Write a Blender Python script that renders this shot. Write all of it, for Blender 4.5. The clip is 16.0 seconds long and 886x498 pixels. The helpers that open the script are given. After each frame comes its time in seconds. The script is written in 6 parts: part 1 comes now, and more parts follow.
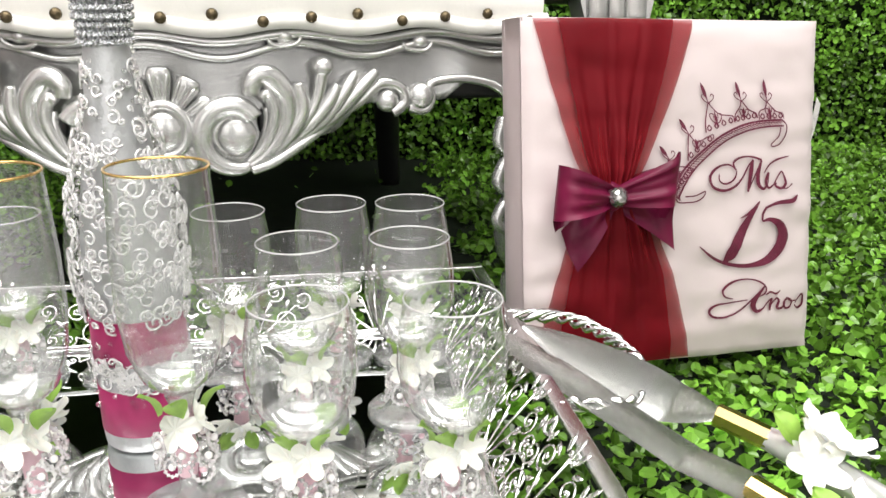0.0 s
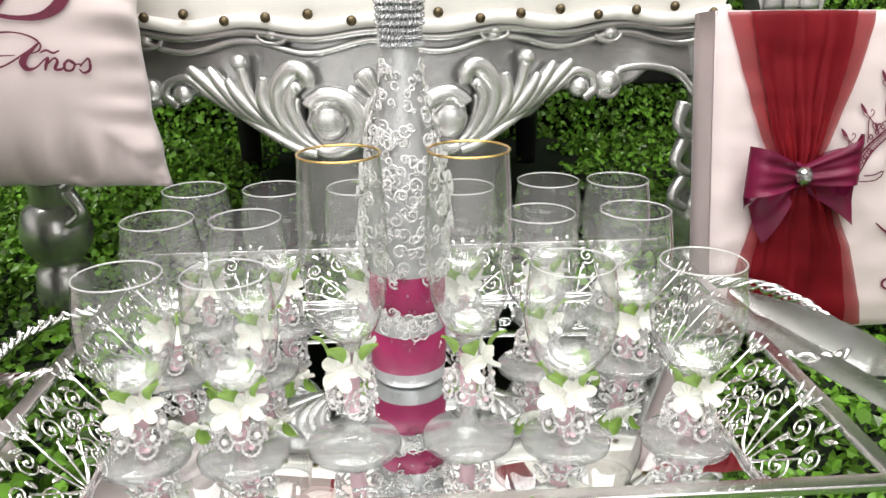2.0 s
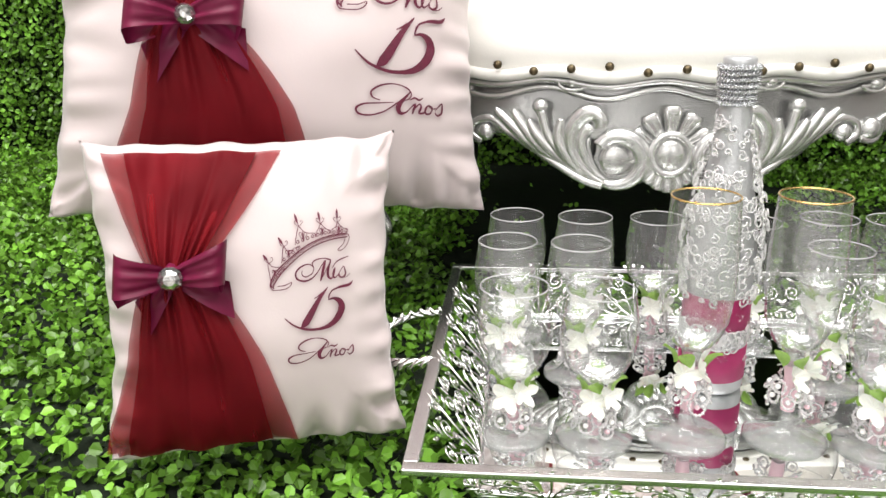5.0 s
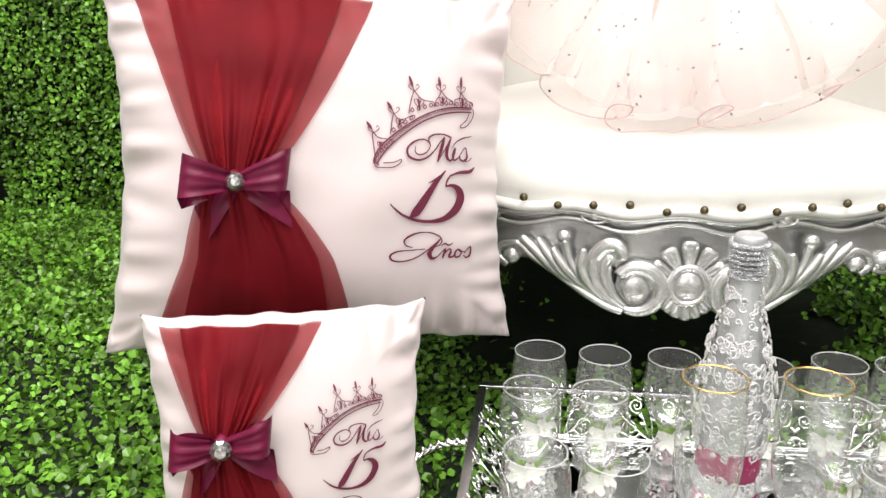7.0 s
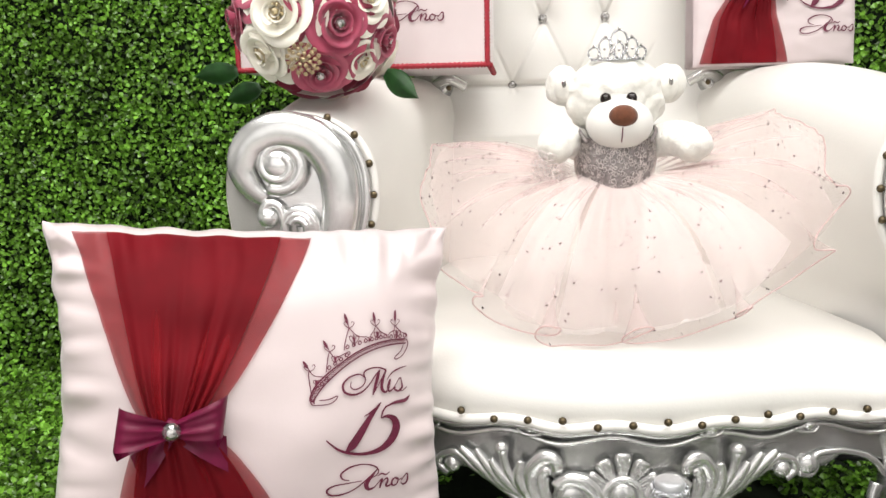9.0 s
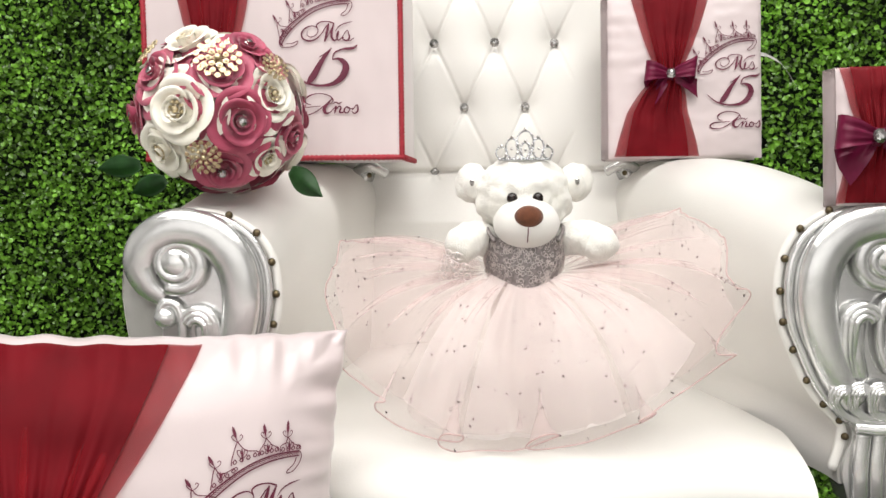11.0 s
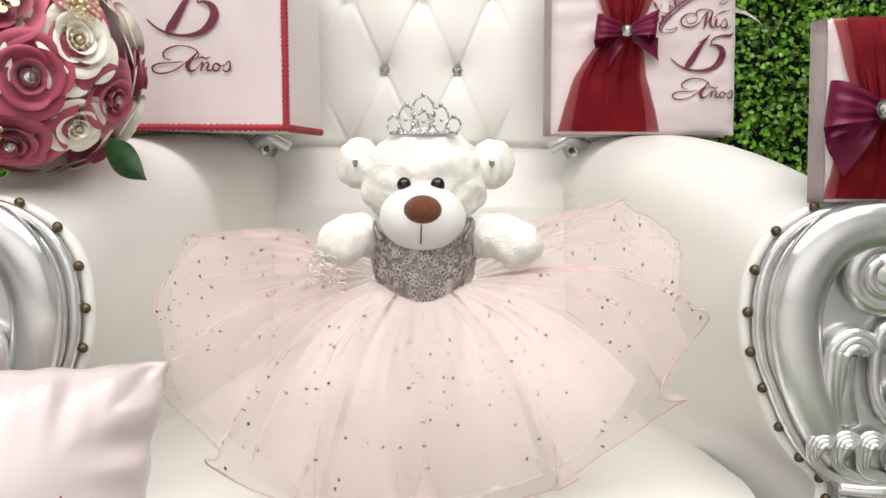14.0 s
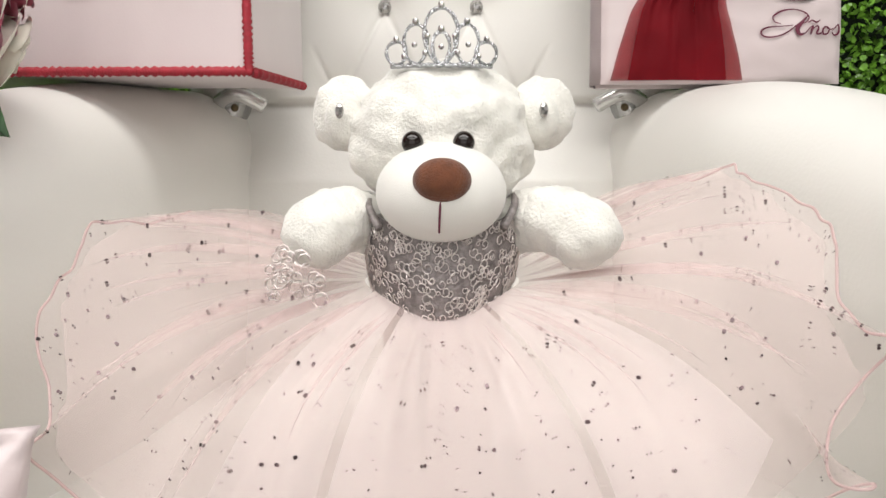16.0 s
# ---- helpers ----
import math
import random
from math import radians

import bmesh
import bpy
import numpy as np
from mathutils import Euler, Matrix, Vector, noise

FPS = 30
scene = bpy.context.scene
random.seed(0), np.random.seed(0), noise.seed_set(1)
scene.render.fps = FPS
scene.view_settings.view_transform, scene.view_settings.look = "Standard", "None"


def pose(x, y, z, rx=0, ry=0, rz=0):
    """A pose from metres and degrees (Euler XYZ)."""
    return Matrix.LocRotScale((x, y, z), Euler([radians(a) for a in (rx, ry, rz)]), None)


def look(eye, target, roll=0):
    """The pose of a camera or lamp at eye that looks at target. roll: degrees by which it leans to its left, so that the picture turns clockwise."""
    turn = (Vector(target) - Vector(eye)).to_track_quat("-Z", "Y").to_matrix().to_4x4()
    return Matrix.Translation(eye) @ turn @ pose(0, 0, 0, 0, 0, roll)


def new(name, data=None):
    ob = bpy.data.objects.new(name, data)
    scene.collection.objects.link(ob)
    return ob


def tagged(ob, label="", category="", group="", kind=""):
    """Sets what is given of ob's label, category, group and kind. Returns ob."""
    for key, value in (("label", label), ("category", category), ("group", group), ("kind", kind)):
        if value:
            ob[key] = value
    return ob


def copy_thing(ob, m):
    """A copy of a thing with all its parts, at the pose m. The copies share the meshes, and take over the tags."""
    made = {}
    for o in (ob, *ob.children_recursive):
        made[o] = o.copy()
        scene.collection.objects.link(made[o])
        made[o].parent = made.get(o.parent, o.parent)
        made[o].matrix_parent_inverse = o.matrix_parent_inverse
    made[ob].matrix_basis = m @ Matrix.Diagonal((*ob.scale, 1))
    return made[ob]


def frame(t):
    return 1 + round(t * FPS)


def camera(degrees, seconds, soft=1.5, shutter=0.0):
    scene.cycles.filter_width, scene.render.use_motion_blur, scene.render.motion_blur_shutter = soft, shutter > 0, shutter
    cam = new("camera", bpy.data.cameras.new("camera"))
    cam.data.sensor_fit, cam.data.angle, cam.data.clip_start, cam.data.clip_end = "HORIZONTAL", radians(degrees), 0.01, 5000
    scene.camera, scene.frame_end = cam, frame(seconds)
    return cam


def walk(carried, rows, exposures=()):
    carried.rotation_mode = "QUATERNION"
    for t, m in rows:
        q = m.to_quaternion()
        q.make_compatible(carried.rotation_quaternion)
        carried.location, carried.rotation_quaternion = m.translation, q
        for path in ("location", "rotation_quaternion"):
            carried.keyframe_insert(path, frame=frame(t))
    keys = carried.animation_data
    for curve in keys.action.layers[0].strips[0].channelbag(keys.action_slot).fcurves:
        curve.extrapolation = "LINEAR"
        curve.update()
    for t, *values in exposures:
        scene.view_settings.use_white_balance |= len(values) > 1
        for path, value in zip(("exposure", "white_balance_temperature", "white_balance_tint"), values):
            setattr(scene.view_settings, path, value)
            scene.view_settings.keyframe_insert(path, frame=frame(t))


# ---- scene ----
cam = camera(58.2, 16.0)
PATH = [
    (0, (0.241, -0.702, 0.372), (0.46, 1.191, -0.237), 0.4),
    (0.5, (0.203, -0.717, 0.379), (0.369, 1.175, -0.247), 0.2),
    (1, (0.169, -0.734, 0.378), (0.284, 1.162, -0.249), -0.1),
    (1.5, (0.136, -0.757, 0.385), (0.197, 1.134, -0.264), -0.5),
    (2, (0.106, -0.787, 0.396), (0.129, 1.1, -0.267), -0.7),
    (2.5, (0.083, -0.829, 0.403), (0.076, 1.055, -0.268), -0.6),
    (3, (0.055, -0.866, 0.411), (0.005, 1.016, -0.264), -0.6),
    (3.5, (0.015, -0.89, 0.42), (-0.089, 0.992, -0.247), -0.5),
    (4, (-0.025, -0.903, 0.431), (-0.204, 0.978, -0.224), -0.7),
    (4.5, (-0.062, -0.918, 0.442), (-0.309, 0.959, -0.201), -0.6),
    (4.7, (-0.082, -0.92, 0.44), (-0.341, 0.961, -0.187), -0.7),
    (6.8, (-0.085, -0.935, 0.588), (-0.432, 0.939, -0.02), -0.6),
    (7, (-0.081, -0.933, 0.602), (-0.424, 0.948, 0.014), -0.7),
    (7.5, (-0.076, -0.929, 0.644), (-0.4, 0.972, 0.111), -1.0),
    (8, (-0.068, -0.927, 0.681), (-0.378, 0.992, 0.209), -1.4),
    (8.5, (-0.057, -0.928, 0.721), (-0.341, 1.011, 0.321), -1.3),
    (9, (-0.043, -0.929, 0.756), (-0.302, 1.026, 0.424), -1.2),
    (9.5, (-0.034, -0.933, 0.788), (-0.265, 1.035, 0.517), -1.2),
    (9.7, (-0.032, -0.931, 0.796), (-0.249, 1.042, 0.55), -1.0),
    (11.8, (0.054, -0.856, 0.812), (-0.042, 1.134, 0.639), -0.4),
    (12, (0.06, -0.844, 0.816), (-0.027, 1.145, 0.625), -0.3),
    (12.5, (0.08, -0.812, 0.813), (0.01, 1.177, 0.609), -0.0),
    (13, (0.1, -0.765, 0.809), (0.031, 1.222, 0.592), 0.1),
    (13.5, (0.112, -0.696, 0.8), (0.038, 1.289, 0.564), 0.2),
    (14, (0.122, -0.617, 0.814), (0.036, 1.366, 0.564), 0.3),
    (14.5, (0.126, -0.522, 0.819), (0.03, 1.458, 0.556), 0.2),
    (15, (0.114, -0.431, 0.813), (0.015, 1.547, 0.533), 0.2),
    (15.5, (0.102, -0.363, 0.8), (0.001, 1.613, 0.503), -0.1),
    (16, (0.091, -0.319, 0.786), (-0.006, 1.655, 0.482), -0.1),
]
walk(cam, [(t, look(eye, target, roll)) for t, eye, target, roll in PATH],
     exposures=((0, 0.19), (3, 0.14), (4.7, 0.17), (7, 0.15), (8.5, -0.05), (9.5, -0.18), (12, -0.35), (14.5, -0.42), (16, -0.46)))

# ---- world, light ----
world = bpy.data.worlds.new("world")
scene.world = world
world.use_nodes = True
wbg = world.node_tree.nodes["Background"]
wbg.inputs[0].default_value = (1.0, 0.98, 0.95, 1)
wbg.inputs[1].default_value = 0.03


def lamp(name, x, y, z, sx, sy, watts, rx=0, colour=(1.0, 0.980, 0.958)):
    d = bpy.data.lights.new(name, "AREA")
    d.shape, d.size, d.size_y, d.energy, d.color = "RECTANGLE", sx, sy, watts, colour
    o = new(name, d)
    o.matrix_world = pose(x, y, z, rx)
    return o


lamp("ceiling_lamp", 0.0, -0.40, 2.6, 3.6, 0.7, 80)
lamp("ceiling_lamp", -0.1, -1.8, 2.6, 3.2, 1.0, 76)
# unseen fill light, added to brighten surfaces that face the camera
lamp("shop_window", 0.0, -3.9, 1.35, 5.0, 2.2, 44, 90, (1.0, 0.975, 0.965))


# ---- materials ----
def mat(name, colour, rough=0.5, metal=0.0, vary=0.12, scale=8.0, bump=0.0, bscale=60.0, coat=0.0, sheen=0.0, island=0.0, random_ob=0.0, sss=0.0, spec=0.5):
    m = bpy.data.materials.new(name)
    m.use_nodes = True
    nt = m.node_tree
    b = nt.nodes["Principled BSDF"]
    b.inputs["Roughness"].default_value = rough
    b.inputs["Metallic"].default_value = metal
    b.inputs["Coat Weight"].default_value = coat
    b.inputs["Sheen Weight"].default_value = sheen
    b.inputs["Specular IOR Level"].default_value = spec
    if sss:
        b.inputs["Subsurface Weight"].default_value = sss
        b.inputs["Subsurface Radius"].default_value = (0.01, 0.008, 0.006)
    tc = nt.nodes.new("ShaderNodeTexCoord")
    n1 = nt.nodes.new("ShaderNodeTexNoise")
    n1.inputs["Scale"].default_value = scale
    n1.inputs["Detail"].default_value = 6
    nt.links.new(tc.outputs["Object"], n1.inputs["Vector"])
    ramp = nt.nodes.new("ShaderNodeValToRGB")
    c = Vector(colour)
    lo, hi = c * (1 - vary), c * (1 + vary)
    ramp.color_ramp.elements[0].position, ramp.color_ramp.elements[1].position = 0.3, 0.7
    ramp.color_ramp.elements[0].color = (*lo, 1)
    ramp.color_ramp.elements[1].color = (*[min(1, v) for v in hi], 1)
    nt.links.new(n1.outputs["Fac"], ramp.inputs["Fac"])
    out = ramp.outputs["Color"]
    if island or random_ob:
        src = nt.nodes.new("ShaderNodeNewGeometry" if island else "ShaderNodeObjectInfo")
        hsv = nt.nodes.new("ShaderNodeHueSaturation")
        mr = nt.nodes.new("ShaderNodeMapRange")
        k = island or random_ob
        mr.inputs["To Min"].default_value, mr.inputs["To Max"].default_value = 1 - k, 1 + k
        nt.links.new(src.outputs["Random Per Island" if island else "Random"], mr.inputs["Value"])
        nt.links.new(mr.outputs[0], hsv.inputs["Value"])
        nt.links.new(out, hsv.inputs["Color"])
        out = hsv.outputs["Color"]
    nt.links.new(out, b.inputs["Base Color"])
    if bump:
        n2 = nt.nodes.new("ShaderNodeTexNoise")
        n2.inputs["Scale"].default_value = bscale
        n2.inputs["Detail"].default_value = 4
        nt.links.new(tc.outputs["Object"], n2.inputs["Vector"])
        bp = nt.nodes.new("ShaderNodeBump")
        bp.inputs["Strength"].default_value = bump
        bp.inputs["Distance"].default_value = 0.002
        nt.links.new(n2.outputs["Fac"], bp.inputs["Height"])
        nt.links.new(bp.outputs["Normal"], b.inputs["Normal"])
    return m


def glass_mat(name, colour=(1, 1, 1), rough=0.0, ior=1.45):
    m = mat(name, colour, rough, vary=0.0)
    b = m.node_tree.nodes["Principled BSDF"]
    b.inputs["Transmission Weight"].default_value = 1.0
    b.inputs["IOR"].default_value = ior
    return m


def sheer_mat(name, colour, alpha, rough=0.6, vary=0.1, scale=20):
    """Thin cloth that lets part of the light straight through."""
    m = mat(name, colour, rough, vary=vary, scale=scale, spec=0.2)
    nt = m.node_tree
    b = nt.nodes["Principled BSDF"]
    out = nt.nodes["Material Output"]
    tr = nt.nodes.new("ShaderNodeBsdfTransparent")
    tl = nt.nodes.new("ShaderNodeBsdfTranslucent")
    tl.inputs["Color"].default_value = (*colour, 1)
    m1, m2 = nt.nodes.new("ShaderNodeMixShader"), nt.nodes.new("ShaderNodeMixShader")
    m1.inputs[0].default_value = 0.35
    m2.inputs[0].default_value = alpha
    nt.links.new(b.outputs[0], m1.inputs[1])
    nt.links.new(tl.outputs[0], m1.inputs[2])
    nt.links.new(tr.outputs[0], m2.inputs[1])
    nt.links.new(m1.outputs[0], m2.inputs[2])
    nt.links.new(m2.outputs[0], out.inputs[0])
    return m


M_WHITE = mat("cream_leather", (0.78, 0.762, 0.722), 0.38, vary=0.02, scale=5, bump=0.12, bscale=260, spec=0.4)
M_SILVER = mat("silver_paint", (0.70, 0.70, 0.69), 0.27, 0.78, vary=0.16, scale=16, bump=0.14, bscale=70)
M_STUD = mat("antique_brass", (0.11, 0.085, 0.05), 0.42, 0.9, vary=0.3, scale=90)
M_SATIN = mat("blush_satin", (0.61, 0.52, 0.52), 0.31, vary=0.04, scale=7, bump=0.06, bscale=500, sheen=0.3)
M_BURG = mat("burgundy_satin", (0.125, 0.005, 0.032), 0.40, vary=0.25, scale=30, spec=0.26)
M_THREAD = mat("burgundy_thread", (0.115, 0.006, 0.030), 0.5, vary=0.2, scale=200, bump=0.5, bscale=900)
M_RED = mat("red_braid", (0.33, 0.012, 0.025), 0.55, vary=0.2, scale=120, bump=0.6, bscale=500)
M_ORG_IN = sheer_mat("organza_inner", (0.19, 0.004, 0.010), 0.93, 0.7, vary=0.25, scale=12)
M_ORG_OUT = sheer_mat("organza_outer", (0.30, 0.008, 0.015), 0.72, 0.7, vary=0.15, scale=24)


def thin_glass(name, tint, white_sheen):
    """A clear wall of glass: straight through, with Fresnel gloss and some white mixed in as painted sheen."""
    m = mat(name, (0.9, 0.9, 0.9), 0.3, vary=0.0)
    nt = m.node_tree
    out, b = nt.nodes["Material Output"], nt.nodes["Principled BSDF"]
    tr, gl, fr = nt.nodes.new("ShaderNodeBsdfTransparent"), nt.nodes.new("ShaderNodeBsdfGlossy"), nt.nodes.new("ShaderNodeLayerWeight")
    tr.inputs[0].default_value = (*tint, 1)
    gl.inputs["Roughness"].default_value = 0.03
    fr.inputs["Blend"].default_value = 0.5
    steep = nt.nodes.new("ShaderNodeMath")
    steep.operation = "POWER"
    steep.inputs[1].default_value = 2.3
    half = nt.nodes.new("ShaderNodeMath")
    half.operation = "MULTIPLY_ADD"
    half.inputs[1].default_value, half.inputs[2].default_value = 0.85, 0.05
    nt.links.new(fr.outputs["Facing"], steep.inputs[0])
    nt.links.new(steep.outputs[0], half.inputs[0])
    m1, m2 = nt.nodes.new("ShaderNodeMixShader"), nt.nodes.new("ShaderNodeMixShader")
    m1.inputs[0].default_value = white_sheen
    nt.links.new(tr.outputs[0], m1.inputs[1])
    nt.links.new(b.outputs[0], m1.inputs[2])
    nt.links.new(half.outputs[0], m2.inputs[0])
    nt.links.new(m1.outputs[0], m2.inputs[1])
    nt.links.new(gl.outputs[0], m2.inputs[2])
    nt.links.new(m2.outputs[0], out.inputs[0])
    return m


M_GLASS = thin_glass("clear_glass", (0.985, 0.99, 0.987), 0.06)
M_RIM = thin_glass("glass_edge", (0.8, 0.82, 0.81), 0.5)
M_FOOT = thin_glass("glass_foot", (0.95, 0.96, 0.955), 0.16)
M_CRYSTAL = glass_mat("crystal", (1, 1, 1), 0.02, 1.6)
M_GOLD = mat("gold", (0.78, 0.55, 0.22), 0.22, 1.0, vary=0.1, scale=60)
M_CHROME = mat("polished_silver", (0.86, 0.86, 0.86), 0.10, 1.0, vary=0.06, scale=40)
M_MIRROR = mat("mirror", (0.86, 0.88, 0.88), 0.02, 1.0, vary=0.01)
M_STEEL = mat("brushed_steel", (0.74, 0.74, 0.735), 0.27, 1.0, vary=0.05, scale=20)
M_PETAL = mat("white_petal", (0.82, 0.82, 0.77), 0.6, vary=0.05, scale=60, sss=0.2)
M_LEAF = mat("sprig_leaf", (0.25, 0.42, 0.07), 0.5, vary=0.35, scale=70)
M_BEAD = mat("clear_bead", (0.92, 0.91, 0.91), 0.08, vary=0.05, scale=200, coat=0.5)
M_BEAD.node_tree.nodes["Principled BSDF"].inputs["Transmission Weight"].default_value = 0.55
M_PEARL = mat("pearl", (0.85, 0.83, 0.82), 0.2, 0.0, vary=0.03, coat=0.6)
M_PINK = mat("pink_ribbon", (0.76, 0.52, 0.58), 0.4, vary=0.1, scale=50)
M_FUR = mat("white_plush", (0.77, 0.75, 0.695), 0.9, vary=0.10, scale=60, bump=0.8, bscale=420, sheen=0.5)
M_PILE = mat("plush_pile", (0.78, 0.76, 0.705), 0.9, vary=0.04, scale=60, sheen=0.4, island=0.20)
M_MUZZLE = mat("muzzle_felt", (0.76, 0.74, 0.70), 0.85, vary=0.02, scale=40, bump=0.2, bscale=900, sheen=0.3)
M_NOSE = mat("brown_velvet", (0.125, 0.036, 0.011), 0.9, vary=0.25, scale=120, bump=0.5, bscale=700, sheen=0.3)
M_EYE = mat("glossy_brown_eye", (0.010, 0.005, 0.004), 0.12, vary=0.1)
M_TULLE = sheer_mat("blush_tulle", (0.90, 0.715, 0.700), 0.21, 0.8, vary=0.12, scale=14)
M_TRIMPINK = sheer_mat("hem_ribbon", (0.78, 0.60, 0.59), 0.7, 0.4, vary=0.05)
M_UNDER = mat("white_satin", (0.80, 0.775, 0.755), 0.4, vary=0.03, scale=9, sheen=0.2)
M_LINING = sheer_mat("white_lining", (0.88, 0.86, 0.84), 0.70, 0.5, vary=0.04, scale=9)
M_SEQUIN = mat("sequin", (0.10, 0.07, 0.075), 0.28, 0.6, vary=0.2, island=0.8)
M_LACE = mat("silver_lace", (0.26, 0.23, 0.225), 0.4, 0.4, vary=0.35, scale=160, bump=0.9, bscale=300)
M_ROSE = mat("dusty_rose_petal", (0.40, 0.060, 0.115), 0.5, vary=0.2, scale=40, sheen=0.3)
M_PALEGOLD = mat("champagne_gold", (0.62, 0.52, 0.34), 0.38, 1.0, vary=0.15, scale=90)
M_CREAM = mat("cream_petal", (0.88, 0.845, 0.745), 0.6, vary=0.06, scale=40, sheen=0.2)
M_HEDGE = mat("boxwood_leaf", (0.150, 0.325, 0.036), 0.30, vary=0.45, scale=5.0, island=0.75)
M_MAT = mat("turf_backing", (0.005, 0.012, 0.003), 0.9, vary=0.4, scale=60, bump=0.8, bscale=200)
M_BLACK = mat("black_paint", (0.010, 0.010, 0.010), 0.5, vary=0.2)
M_WALL = mat("wall_paint", (0.80, 0.79, 0.775), 0.8, vary=0.03, scale=2)
M_BLABEL = mat("bottle_label", (0.33, 0.015, 0.10), 0.45, vary=0.1, scale=60)
# pale material of the added floor that bounces light onto low surfaces
M_BOUNCE = mat("pale_bounce_floor", (0.62, 0.60, 0.57), 0.35, vary=0.06, scale=3)
M_FROST = mat("frosted_silver", (0.52, 0.53, 0.54), 0.36, 0.5, vary=0.10, scale=60, bump=0.3, bscale=300)
M_ETCH = sheer_mat("etched_white", (0.85, 0.85, 0.85), 0.4, 0.7, vary=0.02)


# ---- mesh helpers ----
def part(name, bm, material, parent=None, label="", smooth=True, kind=""):
    me = bpy.data.meshes.new(name)
    bm.to_mesh(me)
    bm.free()
    for mm in material if isinstance(material, (list, tuple)) else (material,):
        me.materials.append(mm)
    if smooth:
        me.polygons.foreach_set("use_smooth", [True] * len(me.polygons))
    ob = new(name, me)
    if parent:
        ob.parent = parent
    if label:
        ob["label"] = label
    if kind:
        ob["kind"] = kind
    return ob


def thing(name, m, label, category, group=""):
    ob = new(name)
    ob.empty_display_size = 0.05
    ob.matrix_world = m
    return tagged(ob, label, category, group)


def lathe(prof, n=28, cx=0.0, cy=0.0, bm=None, mi=0):
    bm = bm or bmesh.new()
    rings = []
    for r, z in prof:
        if r < 1e-5:
            rings.append([bm.verts.new((cx, cy, z))])
        else:
            rings.append([bm.verts.new((cx + r * math.cos(2 * math.pi * i / n), cy + r * math.sin(2 * math.pi * i / n), z)) for i in range(n)])
    for a, b in zip(rings, rings[1:]):
        for i in range(n):
            j = (i + 1) % n
            vs = [a[i % len(a)], a[j % len(a)], b[j % len(b)], b[i % len(b)]]
            vs = list(dict.fromkeys(vs))
            if len(vs) > 2:
                bm.faces.new(vs).material_index = mi
    return bm


def smooth_path(pts, n=6, closed=False):
    """Catmull-Rom through the points."""
    pts = [Vector(p) for p in pts]
    out, k = [], len(pts)
    for i in range(k if closed else k - 1):
        if closed:
            p0, p1, p2, p3 = pts[i - 1], pts[i], pts[(i + 1) % k], pts[(i + 2) % k]
        else:
            p0, p1, p2, p3 = pts[max(i - 1, 0)], pts[i], pts[i + 1], pts[min(i + 2, k - 1)]
        for j in range(n):
            t = j / n
            out.append(0.5 * ((2 * p1) + (p2 - p0) * t + (2 * p0 - 5 * p1 + 4 * p2 - p3) * t * t + (3 * p1 - p0 - 3 * p2 + p3) * t ** 3))
    if not closed:
        out.append(pts[-1])
    return out


def tube(pts, rad, n=8, bm=None, closed=False, mi=0, flat=1.0):
    """A tube along points; rad is a number or a function of 0..1."""
    bm = bm or bmesh.new()
    pts = [Vector(p) for p in pts]
    k = len(pts)
    rings = []
    up = None
    for i, p in enumerate(pts):
        d = (pts[(i + 1) % k] - pts[i - 1]) if closed else (pts[min(i + 1, k - 1)] - pts[max(i - 1, 0)])
        if d.length < 1e-9:
            d = Vector((0, 0, 1))
        d.normalize()
        if up is None:
            up = Vector((0, 1, 0)) if abs(d.y) < 0.9 else Vector((1, 0, 0))
        side = d.cross(up)
        if side.length < 1e-6:
            side = d.orthogonal()
        side.normalize()
        up = side.cross(d).normalized()
        r = rad(i / max(1, k - 1)) if callable(rad) else rad
        rings.append([bm.verts.new(p + side * (r * math.cos(2 * math.pi * j / n)) + up * (r * flat * math.sin(2 * math.pi * j / n))) for j in range(n)])
    pairs = list(zip(rings, rings[1:])) + ([(rings[-1], rings[0])] if closed else [])
    for a, b in pairs:
        for j in range(n):
            bm.faces.new((a[j], a[(j + 1) % n], b[(j + 1) % n], b[j])).material_index = mi
    if not closed:
        bm.faces.new(rings[0][::-1]).material_index = mi
        bm.faces.new(rings[-1]).material_index = mi
    return bm


def ball(c, r, bm=None, nu=12, nv=8, mi=0, bumps=0.0, freq=20.0):
    """An ellipsoid; r is a number or three."""
    bm = bm or bmesh.new()
    rx, ry, rz = r if isinstance(r, (tuple, list)) else (r, r, r)
    c = Vector(c)

    def at(a, b):
        v = Vector((math.cos(a) * math.sin(b) * rx, math.sin(a) * math.sin(b) * ry, math.cos(b) * rz))
        if bumps:
            v *= 1 + bumps * (noise.noise((c + v) * freq) + 0.5 * noise.noise((c + v) * freq * 2.3))
        return bm.verts.new(c + v)

    rings = [[at(0, 0)]] + [[at(2 * math.pi * i / nu, math.pi * j / nv) for i in range(nu)] for j in range(1, nv)] + [[at(0, math.pi)]]
    for a, b in zip(rings, rings[1:]):
        for i in range(nu):
            j = (i + 1) % nu
            vs = list(dict.fromkeys([a[i % len(a)], b[i % len(b)], b[j % len(b)], a[j % len(a)]]))
            bm.faces.new(vs).material_index = mi
    return bm


